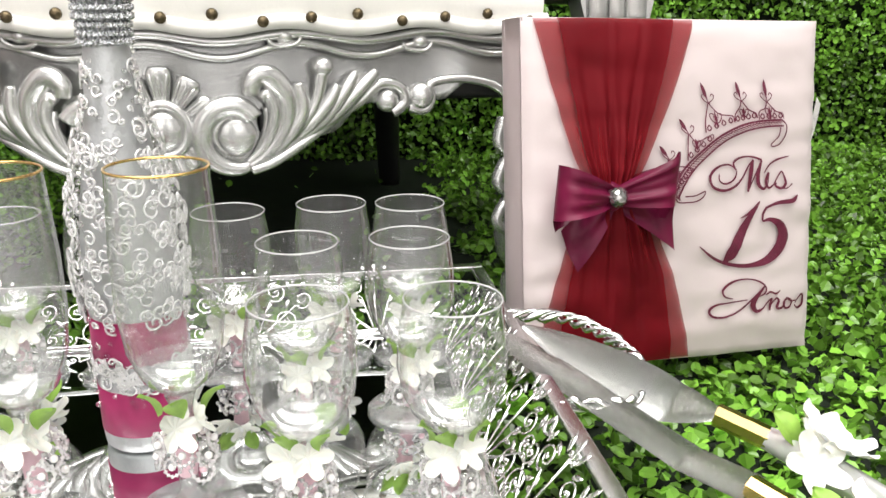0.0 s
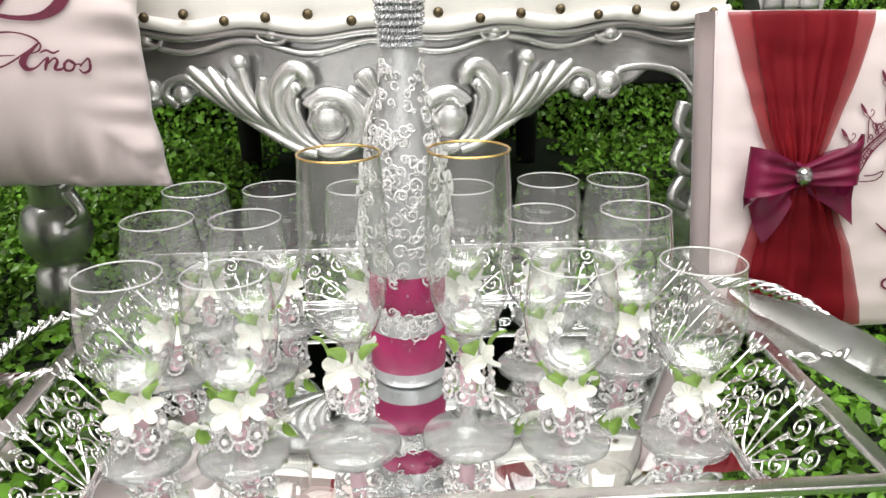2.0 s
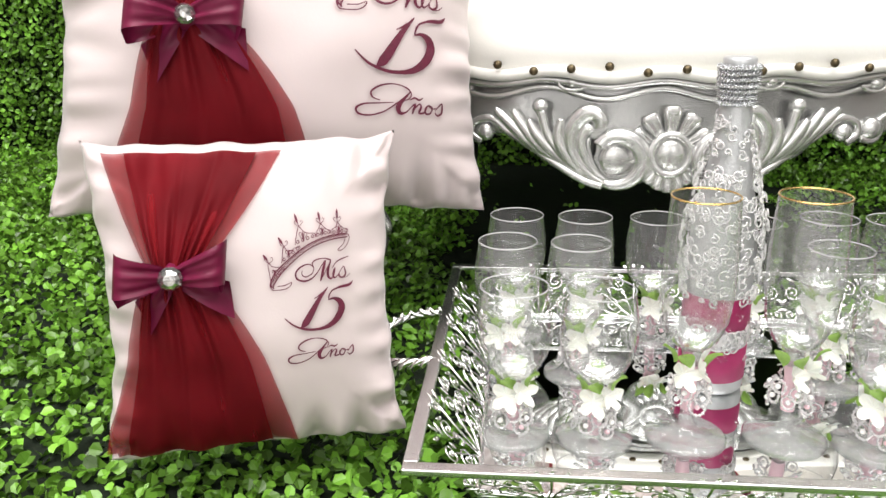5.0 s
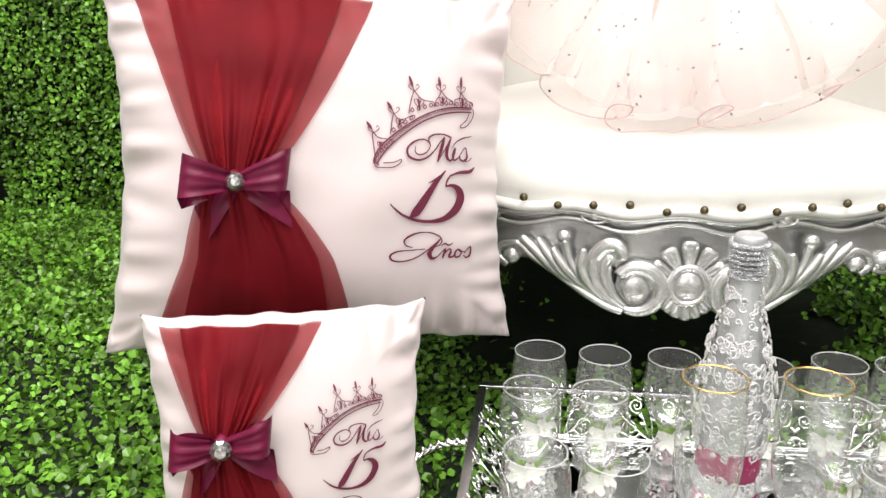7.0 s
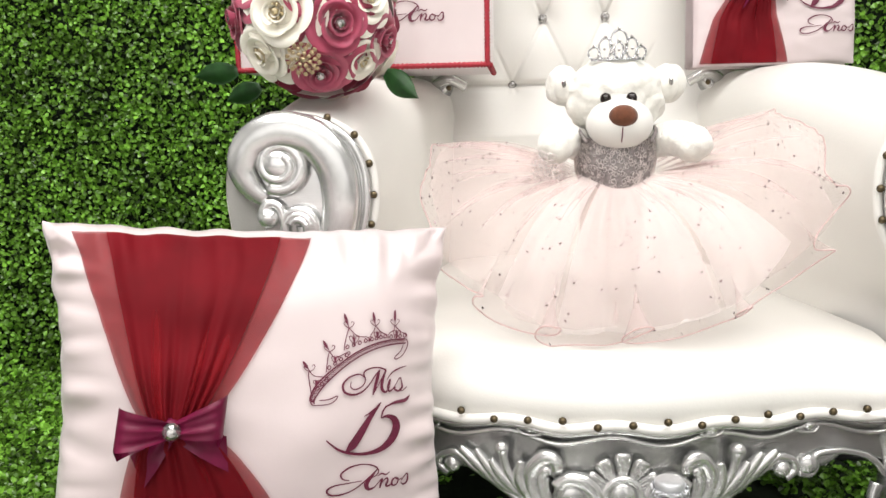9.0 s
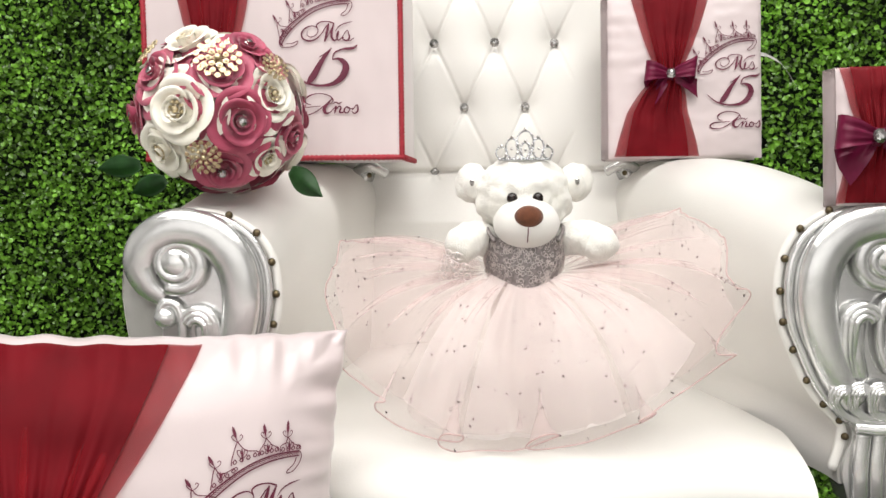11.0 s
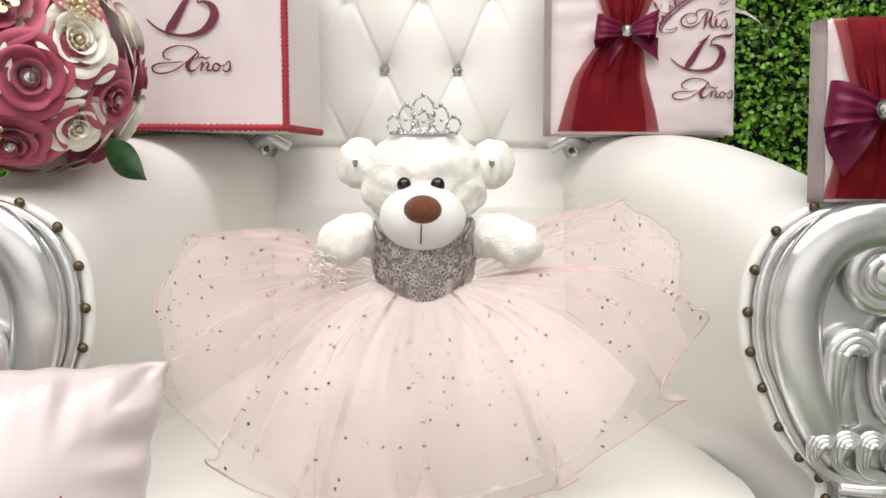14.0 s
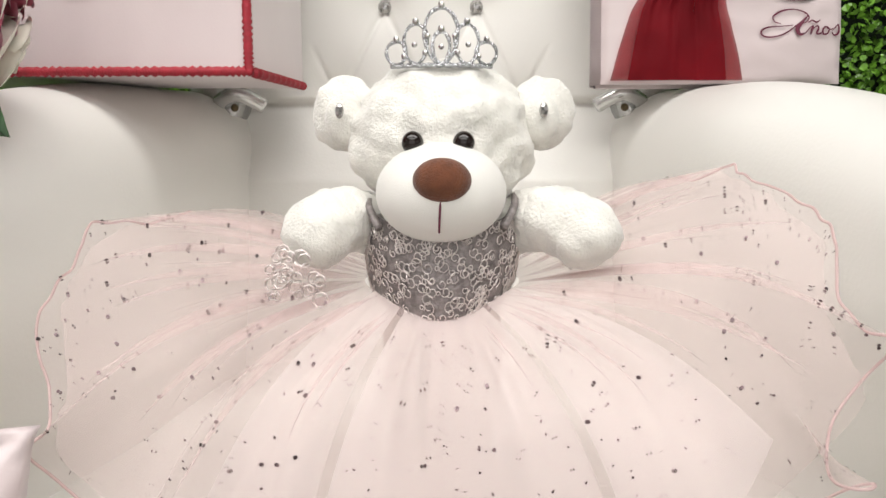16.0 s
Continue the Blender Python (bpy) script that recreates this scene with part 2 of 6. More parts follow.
def box(x0, x1, y0, y1, z0, z1, bm=None, bevel=0.0, mi=0):
    b2 = bmesh.new()
    bmesh.ops.create_cube(b2, size=1)
    bmesh.ops.transform(b2, matrix=Matrix.Translation(((x0 + x1) / 2, (y0 + y1) / 2, (z0 + z1) / 2)) @ Matrix.Diagonal((x1 - x0, y1 - y0, z1 - z0, 1)), verts=b2.verts)
    if bevel:
        bmesh.ops.bevel(b2, geom=list(b2.edges), offset=bevel, segments=3, affect="EDGES", profile=0.6)
    if bm is None:
        return b2
    me = bpy.data.meshes.new("tmp")
    b2.to_mesh(me)
    b2.free()
    bm.from_mesh(me)
    bpy.data.meshes.remove(me)
    return bm


def sheet(fn, nu, nv, bm=None, mi=0, wrap=False):
    """A grid of fn(u, v), u and v from 0 to 1."""
    bm = bm or bmesh.new()
    g = [[bm.verts.new(fn(i / nu, j / nv)) for j in range(nv + 1)] for i in range(nu if wrap else nu + 1)]
    for i in range(nu):
        a, b = g[i], g[(i + 1) % len(g)]
        for j in range(nv):
            bm.faces.new((a[j], b[j], b[j + 1], a[j + 1])).material_index = mi
    return bm


def ribbon(pts, width, fn, bm, mi=0):
    """A flat stroke on a surface: pts in the surface's (u, v); width a number or a function of 0..1."""
    pts = [Vector((*p[:2], 0)) for p in pts]
    k = len(pts)
    rows = []
    for i, p in enumerate(pts):
        d = pts[min(i + 1, k - 1)] - pts[max(i - 1, 0)]
        if d.length < 1e-9:
            d = Vector((1, 0, 0))
        d.normalize()
        s = Vector((-d.y, d.x, 0)) * ((width(i / max(1, k - 1)) if callable(width) else width) / 2)
        rows.append((bm.verts.new(fn(*(p - s)[:2])), bm.verts.new(fn(*(p + s)[:2]))))
    for a, b in zip(rows, rows[1:]):
        bm.faces.new((a[0], b[0], b[1], a[1])).material_index = mi
    return bm


# ---- setting: floor, hedge wall, shop walls ----
def leaf_field(name, count, place, size, label):
    """Thousands of small folded boxwood leaves in one mesh. place(rng, n) gives points and outward normals."""
    rng = np.random.default_rng(5)
    p, nrm = place(rng, count)
    d = rng.normal(size=(count, 3))
    nn = nrm + 1.0 * rng.normal(size=(count, 3))
    nn /= np.linalg.norm(nn, axis=1)[:, None]
    d -= nn * (d * nn).sum(1)[:, None]
    d /= np.linalg.norm(d, axis=1)[:, None]
    s = np.cross(nn, d)
    L = size * rng.uniform(0.7, 1.35, size=(count, 1))
    W = L * rng.uniform(0.38, 0.52, size=(count, 1))
    fold = nn * L * 0.12
    tip, base = p + d * L, p
    m1, m2 = p + d * L * 0.38, p + d * L * 0.78
    verts = np.stack([base, m1 + s * W + fold, m2 + s * W * 0.8 + fold, tip, m2 - s * W * 0.8 + fold, m1 - s * W + fold, p + d * L * 0.6], axis=1).reshape(-1, 3)
    idx = np.arange(count)[:, None] * 7
    f = np.concatenate([idx + np.array([[0, 1, 2, 6]]), idx + np.array([[6, 2, 3, 4]]), idx + np.array([[0, 6, 4, 5]])], axis=0)
    me = bpy.data.meshes.new(name)
    me.from_pydata(verts.tolist(), [], f.tolist())
    me.materials.append(M_HEDGE)
    ob = new(name, me)
    return tagged(ob, label, "foliage", kind="stuff")


FLOOR_Z, WALL_Y = 0.0, 1.30


def on_floor(rng, n):
    x, y = rng.uniform(-2.0, 1.7, n), rng.uniform(-0.75, WALL_Y, n)
    # leaves taken out under the chair: the dark backing stands in for its shade
    shade_gap = (x > -0.27 + 0.03 * np.sin(y * 40)) & (x < 0.42 + 0.03 * np.sin(y * 33)) & (y > 0.36) & (rng.random(n) < 0.994)
    x = np.where(shade_gap, rng.uniform(-2.0, -0.3, n), x)
    hump = 0.012 * np.sin(x * 9.0 + 1.3 * np.sin(y * 7.0)) + 0.008 * np.sin(y * 17 + x * 5)
    z = FLOOR_Z - 0.012 + hump * 0.6 + rng.uniform(-0.014, 0.012, n)
    return np.stack([x, y, z], 1), np.tile([[0, -0.15, 1.0]], (n, 1))


def on_wall(rng, n):
    x, z = rng.uniform(-1.9, 1.9, n), rng.uniform(-0.02, 1.55, n)
    y = WALL_Y - 0.02 - 0.012 * np.sin(x * 21 + 2 * np.sin(z * 13)) * np.sin(z * 24) - rng.uniform(0, 0.03, n)
    return np.stack([x, y, z], 1), np.tile([[0, -1.0, 0.35]], (n, 1))


leaf_field("turf_leaves", 120000, on_floor, 0.0130, "short bright green artificial boxwood leaves covering the floor")
leaf_field("hedge_leaves", 105000, on_wall, 0.0132, "dense green artificial boxwood leaves of the hedge wall")
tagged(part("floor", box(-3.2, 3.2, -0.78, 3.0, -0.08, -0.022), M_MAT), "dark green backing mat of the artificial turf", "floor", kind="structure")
# out of view: a pale floor added to brighten the low silver and steel
tagged(part("floor_shop", box(-3.2, 3.2, -4.0, -0.78, -0.08, -0.026), M_BOUNCE), "plain pale unseen floor in front of the display, added to bounce light", "floor", kind="structure")
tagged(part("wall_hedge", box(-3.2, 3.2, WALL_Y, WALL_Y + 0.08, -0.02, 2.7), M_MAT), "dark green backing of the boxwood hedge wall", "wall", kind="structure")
for nm, b in (("wall_left", (-3.3, -3.2, -4.0, 3.0, -0.08, 2.7)), ("wall_right", (3.2, 3.3, -4.0, 3.0, -0.08, 2.7)), ("wall_back", (-3.2, 3.2, -4.1, -4.0, -0.08, 2.7))):
    tagged(part(nm, box(*b), M_WALL), "plain pale painted shop wall", "wall", kind="structure")
tagged(part("ceiling", box(-3.3, 3.3, -4.1, 3.0, 2.7, 2.8), M_WALL), "plain pale shop ceiling", "ceiling", kind="structure")


# ---- the throne chair ----
CHAIR = pose(0.046, 0.09, 0, 0, 0, 2.3)
chair = thing("throne_chair", CHAIR, "silver carved throne chair with cream tufted leather upholstery on the turf", "chair")


def front_y(x):
    return 0.0325 * (1 - math.cos(math.pi * min(abs(x) / 0.36, 1.0)))


def seat_fn(u, v):
    s = 2 * u - 1
    if v < 0.5:
        k = v / 0.5
        a = k * math.pi / 2
        x = s * 0.405
        y = front_y(x) + 0.004 - 0.018 * math.sin(min(1, k * 1.3) * math.pi) + 0.13 * (1 - math.cos(a))
        z = 0.340 + (0.082 + 0.022 * (1 - s ** 4)) * math.sin(a)
    else:
        k = (v - 0.5) / 0.5
        x = s * (0.405 - 0.11 * k)
        y = front_y(x) * (1 - k) + 0.134 + 0.64 * k
        z = 0.422 + 0.022 * (1 - s ** 4) + 0.03 * math.sin(k * math.pi) * (1 - s * s)
    return Vector((x, y, z))


part("seat", sheet(seat_fn, 40, 30), M_WHITE, chair, "plump cream leather seat cushion")
bm = tube([(x, front_y(x) - 0.002, 0.343 + 0.004 * math.cos(x * 46)) for x in np.linspace(-0.41, 0.41, 60)], 0.0075, 8)
part("seat_piping", bm, M_WHITE, chair)
part("seat_base", box(-0.39, 0.39, 0.09, 0.80, 0.26, 0.40, bevel=0.01), M_BLACK, chair)


def stud_mesh(r=0.0058):
    b = lathe([(0, -r * 0.9), (r * 0.75, -r * 0.6), (r, 0.0), (r * 0.9, 0.0015)], 10)
    bmesh.ops.rotate(b, verts=b.verts, cent=(0, 0, 0), matrix=Matrix.Rotation(radians(90), 3, "X"))
    bmesh.ops.rotate(b, verts=b.verts, cent=(0, 0, 0), matrix=Matrix.Rotation(radians(180), 3, "Z"))
    for v in b.verts:
        v.co.y = -abs(v.co.y)
    return b


stud0 = None


def stud(x, y, z, ry=0.0):
    global stud0
    if stud0 is None:
        stud0 = part("stud", stud_mesh(), M_STUD, chair)
        o = stud0
    else:
        o = new("stud", stud0.data)
        o.parent = chair
    o.matrix_basis = pose(x, y, z, 0, 0, ry)
    return o


for i in range(18):
    x = -0.388 + i * (0.776 / 17)
    stud(x, front_y(x) - 0.010, 0.350 + 0.004 * math.sin(i * 2.1))


# carved apron
# the carving is centred a little off the middle of the rail; half widths before and after spreading
AXIS = 0.0145
HALF = (0.0, 0.0135, 0.048, 0.099, 0.1415, 0.208, 0.2355, 0.30, 0.42)
SPREAD = (0.012, 0.032, 0.067, 0.108, 0.159, 0.2285, 0.2665, 0.325, 0.42)


def spread(x):
    return AXIS * (1 - abs(x) / 0.42) + math.copysign(float(np.interp(abs(x), HALF, SPREAD)), x)


def low_edge(x):
    a = float(np.interp(abs(x - AXIS), SPREAD, HALF))
    pts = ((0, 0.212), (0.03, 0.200), (0.07, 0.198), (0.10, 0.207), (0.14, 0.232), (0.18, 0.262), (0.215, 0.262), (0.25, 0.262), (0.29, 0.283), (0.35, 0.272), (0.385, 0.232), (0.41, 0.17))
    for (x0, z0), (x1, z1) in zip(pts, pts[1:]):
        if a <= x1:
            t = (a - x0) / (x1 - x0)
            t = t * t * (3 - 2 * t)
            return z0 + (z1 - z0) * t
    return pts[-1][1]


def apron_fn(u, v):
    x = -0.41 + 0.82 * u
    z0, z1 = low_edge(x), 0.336
    return Vector((x, front_y(x) + 0.011 + 0.014 * v, z0 + (z1 - z0) * v))


bm = sheet(apron_fn, 120, 10)
r = bmesh.ops.solidify(bm, geom=list(bm.faces), thickness=0.022)
part("apron", bm, M_SILVER, chair, "silver painted carved apron rail")


def on_rail(x, z, d=0.0):
    return Vector((x, front_y(x) + 0.014 - d, z))


def on_apron(x, z, d=0.0):
    drop = 0.007 * max(0.0, min(1.0, (abs(x) - 0.17) / 0.03))
    return on_rail(spread(x), z - drop, d)


bm = bmesh.new()
tube([on_rail(x, 0.331 + 0.004 * math.cos(x * 44), 0.004) for x in np.linspace(-0.41, 0.41, 80)], 0.0055, 8, bm)
tube([on_rail(x, 0.318 + 0.007 * math.cos(x * 44), 0.002) for x in np.linspace(-0.41, 0.41, 80)], 0.0042, 8, bm)
part("top_moulding", bm, M_SILVER, chair)


def relief(pts, rad, d=0.006, flat=0.75, n=10, steps=10, bm=None):
    """A rounded carved ridge through (x, z, extra depth) points of the apron."""
    return tube(smooth_path([on_apron(p[0], p[1], d + (p[2] if len(p) > 2 else 0)) for p in pts], steps), rad, n, bm, flat=flat)


def finger(t):
    return 0.0028 + 0.0066 * math.sin(min(1.0, 0.05 + t * 0.98) * math.pi * 0.86) ** 1.2


def widening(w0, w1):
    return lambda t: w0 + (w1 - w0) * t


for sgn in (-1, 1):
    # the large volute: a ring that winds out of the tip round a domed disc
    ring = []
    for i in range(48):
        t = i / 47
        a = radians(-118 + 262 * t)
        rr = 0.0345 - 0.006 * t
        ring.append(on_apron(sgn * (0.048 + rr * math.cos(math.pi - a)), 0.2365 + rr * math.sin(a), 0.007 + 0.004 * t))
    bm = tube(ring, lambda t: 0.0055 + 0.0065 * math.sin(min(1, t * 1.1) * math.pi * 0.72), 12, flat=0.8)
    ball(on_apron(sgn * 0.0475, 0.2365, 0.004), (0.0215, 0.010, 0.0215), bm, 32, 16)
    crest = [on_apron(sgn * (0.0475 + 0.0185 * math.cos(a)), 0.2365 + 0.0185 * math.sin(a), 0.011) for a in (np.linspace(radians(-70), radians(95), 20) if sgn < 0 else np.linspace(radians(85), radians(250), 20))]
    tube(crest, lambda t: 0.0008 + 0.0018 * math.sin(t * math.pi), 8, bm)
    part("volute", bm, M_SILVER, chair)
    # slot beside the volute, not cut through: a black ball gives its darkness
    part("pierced_slot", ball(on_apron(sgn * 0.0815, 0.2485, 0.000), (0.0048, 0.006, 0.0125), None, 14, 10), M_BLACK, chair, "solid black oval painting the darkness of a pierced slot")
    # broad scroll that rises from the tip and rolls over
    bm = relief([(sgn * 0.060, 0.203), (sgn * 0.088, 0.217), (sgn * 0.108, 0.243, 0.003), (sgn * 0.1095, 0.272, 0.005), (sgn * 0.099, 0.291, 0.006), (sgn * 0.084, 0.295, 0.007), (sgn * 0.0735, 0.287, 0.008), (sgn * 0.0735, 0.277, 0.008)], lambda t: 0.0045 + 0.0075 * math.sin(min(1, t * 1.02) * math.pi * 0.80) ** 1.3, 0.005, 0.8, 12, 12)
    relief([(sgn * 0.062, 0.208), (sgn * 0.083, 0.223), (sgn * 0.0965, 0.246, 0.002), (sgn * 0.0985, 0.264, 0.003), (sgn * 0.091, 0.276, 0.004), (sgn * 0.083, 0.272, 0.004)], lambda t: 0.0040 + 0.0042 * math.sin(t * math.pi * 0.85), 0.005, 0.8, 10, 10, bm)
    relief([(sgn * 0.066, 0.210), (sgn * 0.084, 0.229), (sgn * 0.0905, 0.248, 0.001), (sgn * 0.0885, 0.263, 0.001)], lambda t: 0.0035 + 0.0030 * math.sin(t * math.pi), 0.004, 0.8, 8, 8, bm)
    part("scroll", bm, M_SILVER, chair)
    # the sweep of acanthus fingers
    for pts in (((0.074, 0.205), (0.108, 0.231), (0.1225, 0.259), (0.1205, 0.287)),
                ((0.088, 0.211), (0.127, 0.242), (0.146, 0.266), (0.156, 0.284)),
                ((0.096, 0.213), (0.137, 0.245), (0.161, 0.274), (0.175, 0.297)),
                ((0.104, 0.215), (0.148, 0.250), (0.177, 0.279), (0.196, 0.302))):
        part("acanthus_leaf", relief([(sgn * x, z, 0.004 * k) for k, (x, z) in enumerate(pts)], finger, 0.002, 0.9), M_SILVER, chair)
    bm = relief([(sgn * 0.080, 0.207), (sgn * 0.115, 0.234, 0.004), (sgn * 0.134, 0.265, 0.007), (sgn * 0.141, 0.296, 0.009)], widening(0.0040, 0.0070), 0.004, 0.9)
    ball(on_apron(sgn * 0.1415, 0.3015, 0.012), (0.0112, 0.009, 0.0105), bm, 20, 12)
    part("bud", bm, M_SILVER, chair)
    # lower edge rib that winds into the small curl
    rib = [(0.066, 0.200), (0.092, 0.206), (0.118, 0.222), (0.152, 0.248), (0.182, 0.270), (0.194, 0.284), (0.206, 0.290), (0.2195, 0.283), (0.222, 0.268), (0.212, 0.258)]
    bm = relief([(sgn * x, z) for x, z in rib], lambda t: 0.0052 + 0.0014 * t, 0.006, 0.8)
    ball(on_apron(sgn * 0.208, 0.271, 0.004), (0.0125, 0.009, 0.0125), bm, 20, 12)
    part("edge_rib", bm, M_SILVER, chair)
    bm = relief([(sgn * 0.226, 0.262), (sgn * 0.240, 0.259), (sgn * 0.250, 0.270), (sgn * 0.247, 0.285), (sgn * 0.262, 0.291), (sgn * 0.300, 0.291), (sgn * 0.345, 0.279), (sgn * 0.385, 0.240)], 0.0050, 0.004, 0.9)
    ball(on_apron(sgn * 0.2355, 0.2745, 0.004), (0.0145, 0.009, 0.0150), bm, 20, 12)
    part("edge_moulding", bm, M_SILVER, chair)
    for cx, cz in ((0.11, 0.331), (0.235, 0.331)):
        bm = relief([(sgn * (cx + 0.014 * math.cos(a)), cz + 0.009 * math.sin(a)) for a in np.linspace(math.pi, 2 * math.pi, 9)], 0.0026, 0.007, 0.9, 8, 3)
        ball(on_apron(sgn * cx, cz + 0.001, 0.005), (0.009, 0.005, 0.007), bm, 12, 8)
        part("scallop", bm, M_SILVER, chair)
# shell and rosette in the middle
SX, SZ = 0.013, 0.2440
for k in range(7):
    a = radians(90 + (k - 3) * 31)
    dx, dz = math.cos(a), math.sin(a)
    L = 0.061 - 0.0035 * abs(k - 3)
    bm = tube([on_rail(SX + dx * r_, SZ + dz * r_, 0.003 + 0.10 * (r_ - 0.02)) for r_ in np.linspace(0.022, L, 14)], lambda t: 0.0055 + 0.0085 * t ** 0.8 * (1 - max(0, t - 0.72) ** 2 * 8.5), 12, flat=0.42)
    for q in (-0.20, 0.0, 0.20):
        tube([on_rail(SX + math.cos(a + q * 0.75) * r_, SZ + math.sin(a + q * 0.75) * r_, 0.0065 + 0.11 * (r_ - 0.02)) for r_ in np.linspace(0.024, L * 0.90, 8)], lambda t: 0.0010 + 0.0016 * t * (1 - t ** 6), 6, bm)
    part("shell_lobe", bm, M_SILVER, chair)
bm = tube([on_rail(SX + 0.0235 * math.cos(a), SZ + 0.0255 * math.sin(a), 0.011) for a in np.linspace(0, 2 * math.pi, 40, endpoint=False)], 0.0052, 10, closed=True)
ball(on_rail(SX, SZ, 0.008), (0.0195, 0.010, 0.021), bm, 28, 14)
part("rosette", bm, M_SILVER, chair)
for k in range(7):
    a = radians(-90 + (k - 3) * 17)
    L = 0.050 - 0.0016 * abs(k - 3)
    part("shell_drop", tube([on_rail(SX + math.cos(a) * r_, SZ + math.sin(a) * r_, 0.004) for r_ in np.linspace(0.022, L, 10)], lambda t: 0.0042 + 0.0042 * t * (1 - max(0, t - 0.8) * 2.0), 10, flat=0.8), M_SILVER, chair)

# legs
for sgn in (-1, 1):
    pts = smooth_path([(sgn * 0.405, 0.10, 0.33), (sgn * 0.412, 0.085, 0.25), (sgn * 0.402, 0.085, 0.18), (sgn * 0.408, 0.095, 0.13)], 8)
    leg = part("front_leg", tube(pts, lambda t: 0.040 - 0.016 * t, 14), M_SILVER, chair)
    part("ball_foot", lathe([(0, 0.137), (0.02, 0.135), (0.036, 0.122), (0.044, 0.096), (0.040, 0.072), (0.028, 0.056), (0.024, 0.05), (0.032, 0.044), (0.036, 0.02), (0.036, -0.02), (0, -0.02)], 28, sgn * 0.41, 0.1), M_SILVER, leg)
    for k in range(3):
        part("leg_curl", tube(smooth_path([(sgn * (0.368 + 0.004 * k), 0.068, 0.24 - 0.045 * k), (sgn * 0.360, 0.060, 0.215 - 0.045 * k), (sgn * 0.378, 0.058, 0.20 - 0.045 * k)], 6), lambda t: 0.010 - 0.005 * t, 8), M_SILVER, leg)
    pts = [(sgn * 0.29, 0.80, 0.34), (sgn * 0.30, 0.84, 0.15), (sgn * 0.31, 0.90, -0.02)]
    part("back_leg", tube(smooth_path(pts, 6), lambda t: 0.03 - 0.008 * t, 10), M_BLACK, chair)


# arms
ARM_EDGE = [(0.470, 0.34), (0.458, 0.39), (0.470, 0.44), (0.462, 0.463), (0.439, 0.486), (0.415, 0.520), (0.395, 0.563), (0.380, 0.602), (0.375, 0.645), (0.380, 0.690), (0.400, 0.726), (0.438, 0.751), (0.490, 0.761), (0.535, 0.749), (0.564, 0.722),
            (0.574, 0.688), (0.562, 0.655), (0.532, 0.630), (0.528, 0.602), (0.530, 0.575), (0.549, 0.556), (0.538, 0.535), (0.547, 0.518), (0.561, 0.495), (0.554, 0.462), (0.545, 0.445), (0.553, 0.40), (0.545, 0.34)]
INNER = ARM_EDGE[:11]


def arm_fn(sgn):
    off = 0.0 if sgn > 0 else -0.034

    def fn(u, v):
        # v: 0 front .. 1 back; u: round the section from seat inside, over the roll, to the outside
        y = 0.119 + 0.696 * v
        fl = v ** 1.25
        xi = 0.352 - 0.078 * fl
        wid = 0.200 - 0.04 * v
        top = 0.752 + 0.085 * math.sin(min(1.0, v * 1.6) * math.pi / 2)
        bulge = 0.022 * math.sin(min(1, v * 2.5) * math.pi / 2)
        q = min(1.0, v / 0.5)
        q = q * q * (3 - 2 * q)

        def inner(z, x):
            # the leather flares out at the front to meet the carved edge
            e = float(np.interp(z, [p[1] for p in INNER], [p[0] for p in INNER])) + off - 0.006
            return e + (x - e) * q
        if u < 0.35:
            k = u / 0.35
            z = 0.37 + (top - 0.11 - 0.37) * k
            x = inner(z, xi - bulge * math.sin(k * math.pi / 2))
        elif u < 0.8:
            a = (u - 0.35) / 0.45 * math.pi
            x0 = inner(top - 0.11, xi - bulge)
            x = x0 + (xi + wid - x0) / 2 * (1 - math.cos(a))
            z = top - 0.11 + 0.11 * math.sin(a) ** 0.8
        else:
            k = (u - 0.8) / 0.2
            x = xi + wid - 0.03 * k
            z = (top - 0.11) * (1 - k) + 0.36 * k
        crease = 0.004 * math.sin(u * 60 + v * 3) * max(0, 1 - v * 9)
        return Vector((sgn * x, y, z + crease))
    return fn


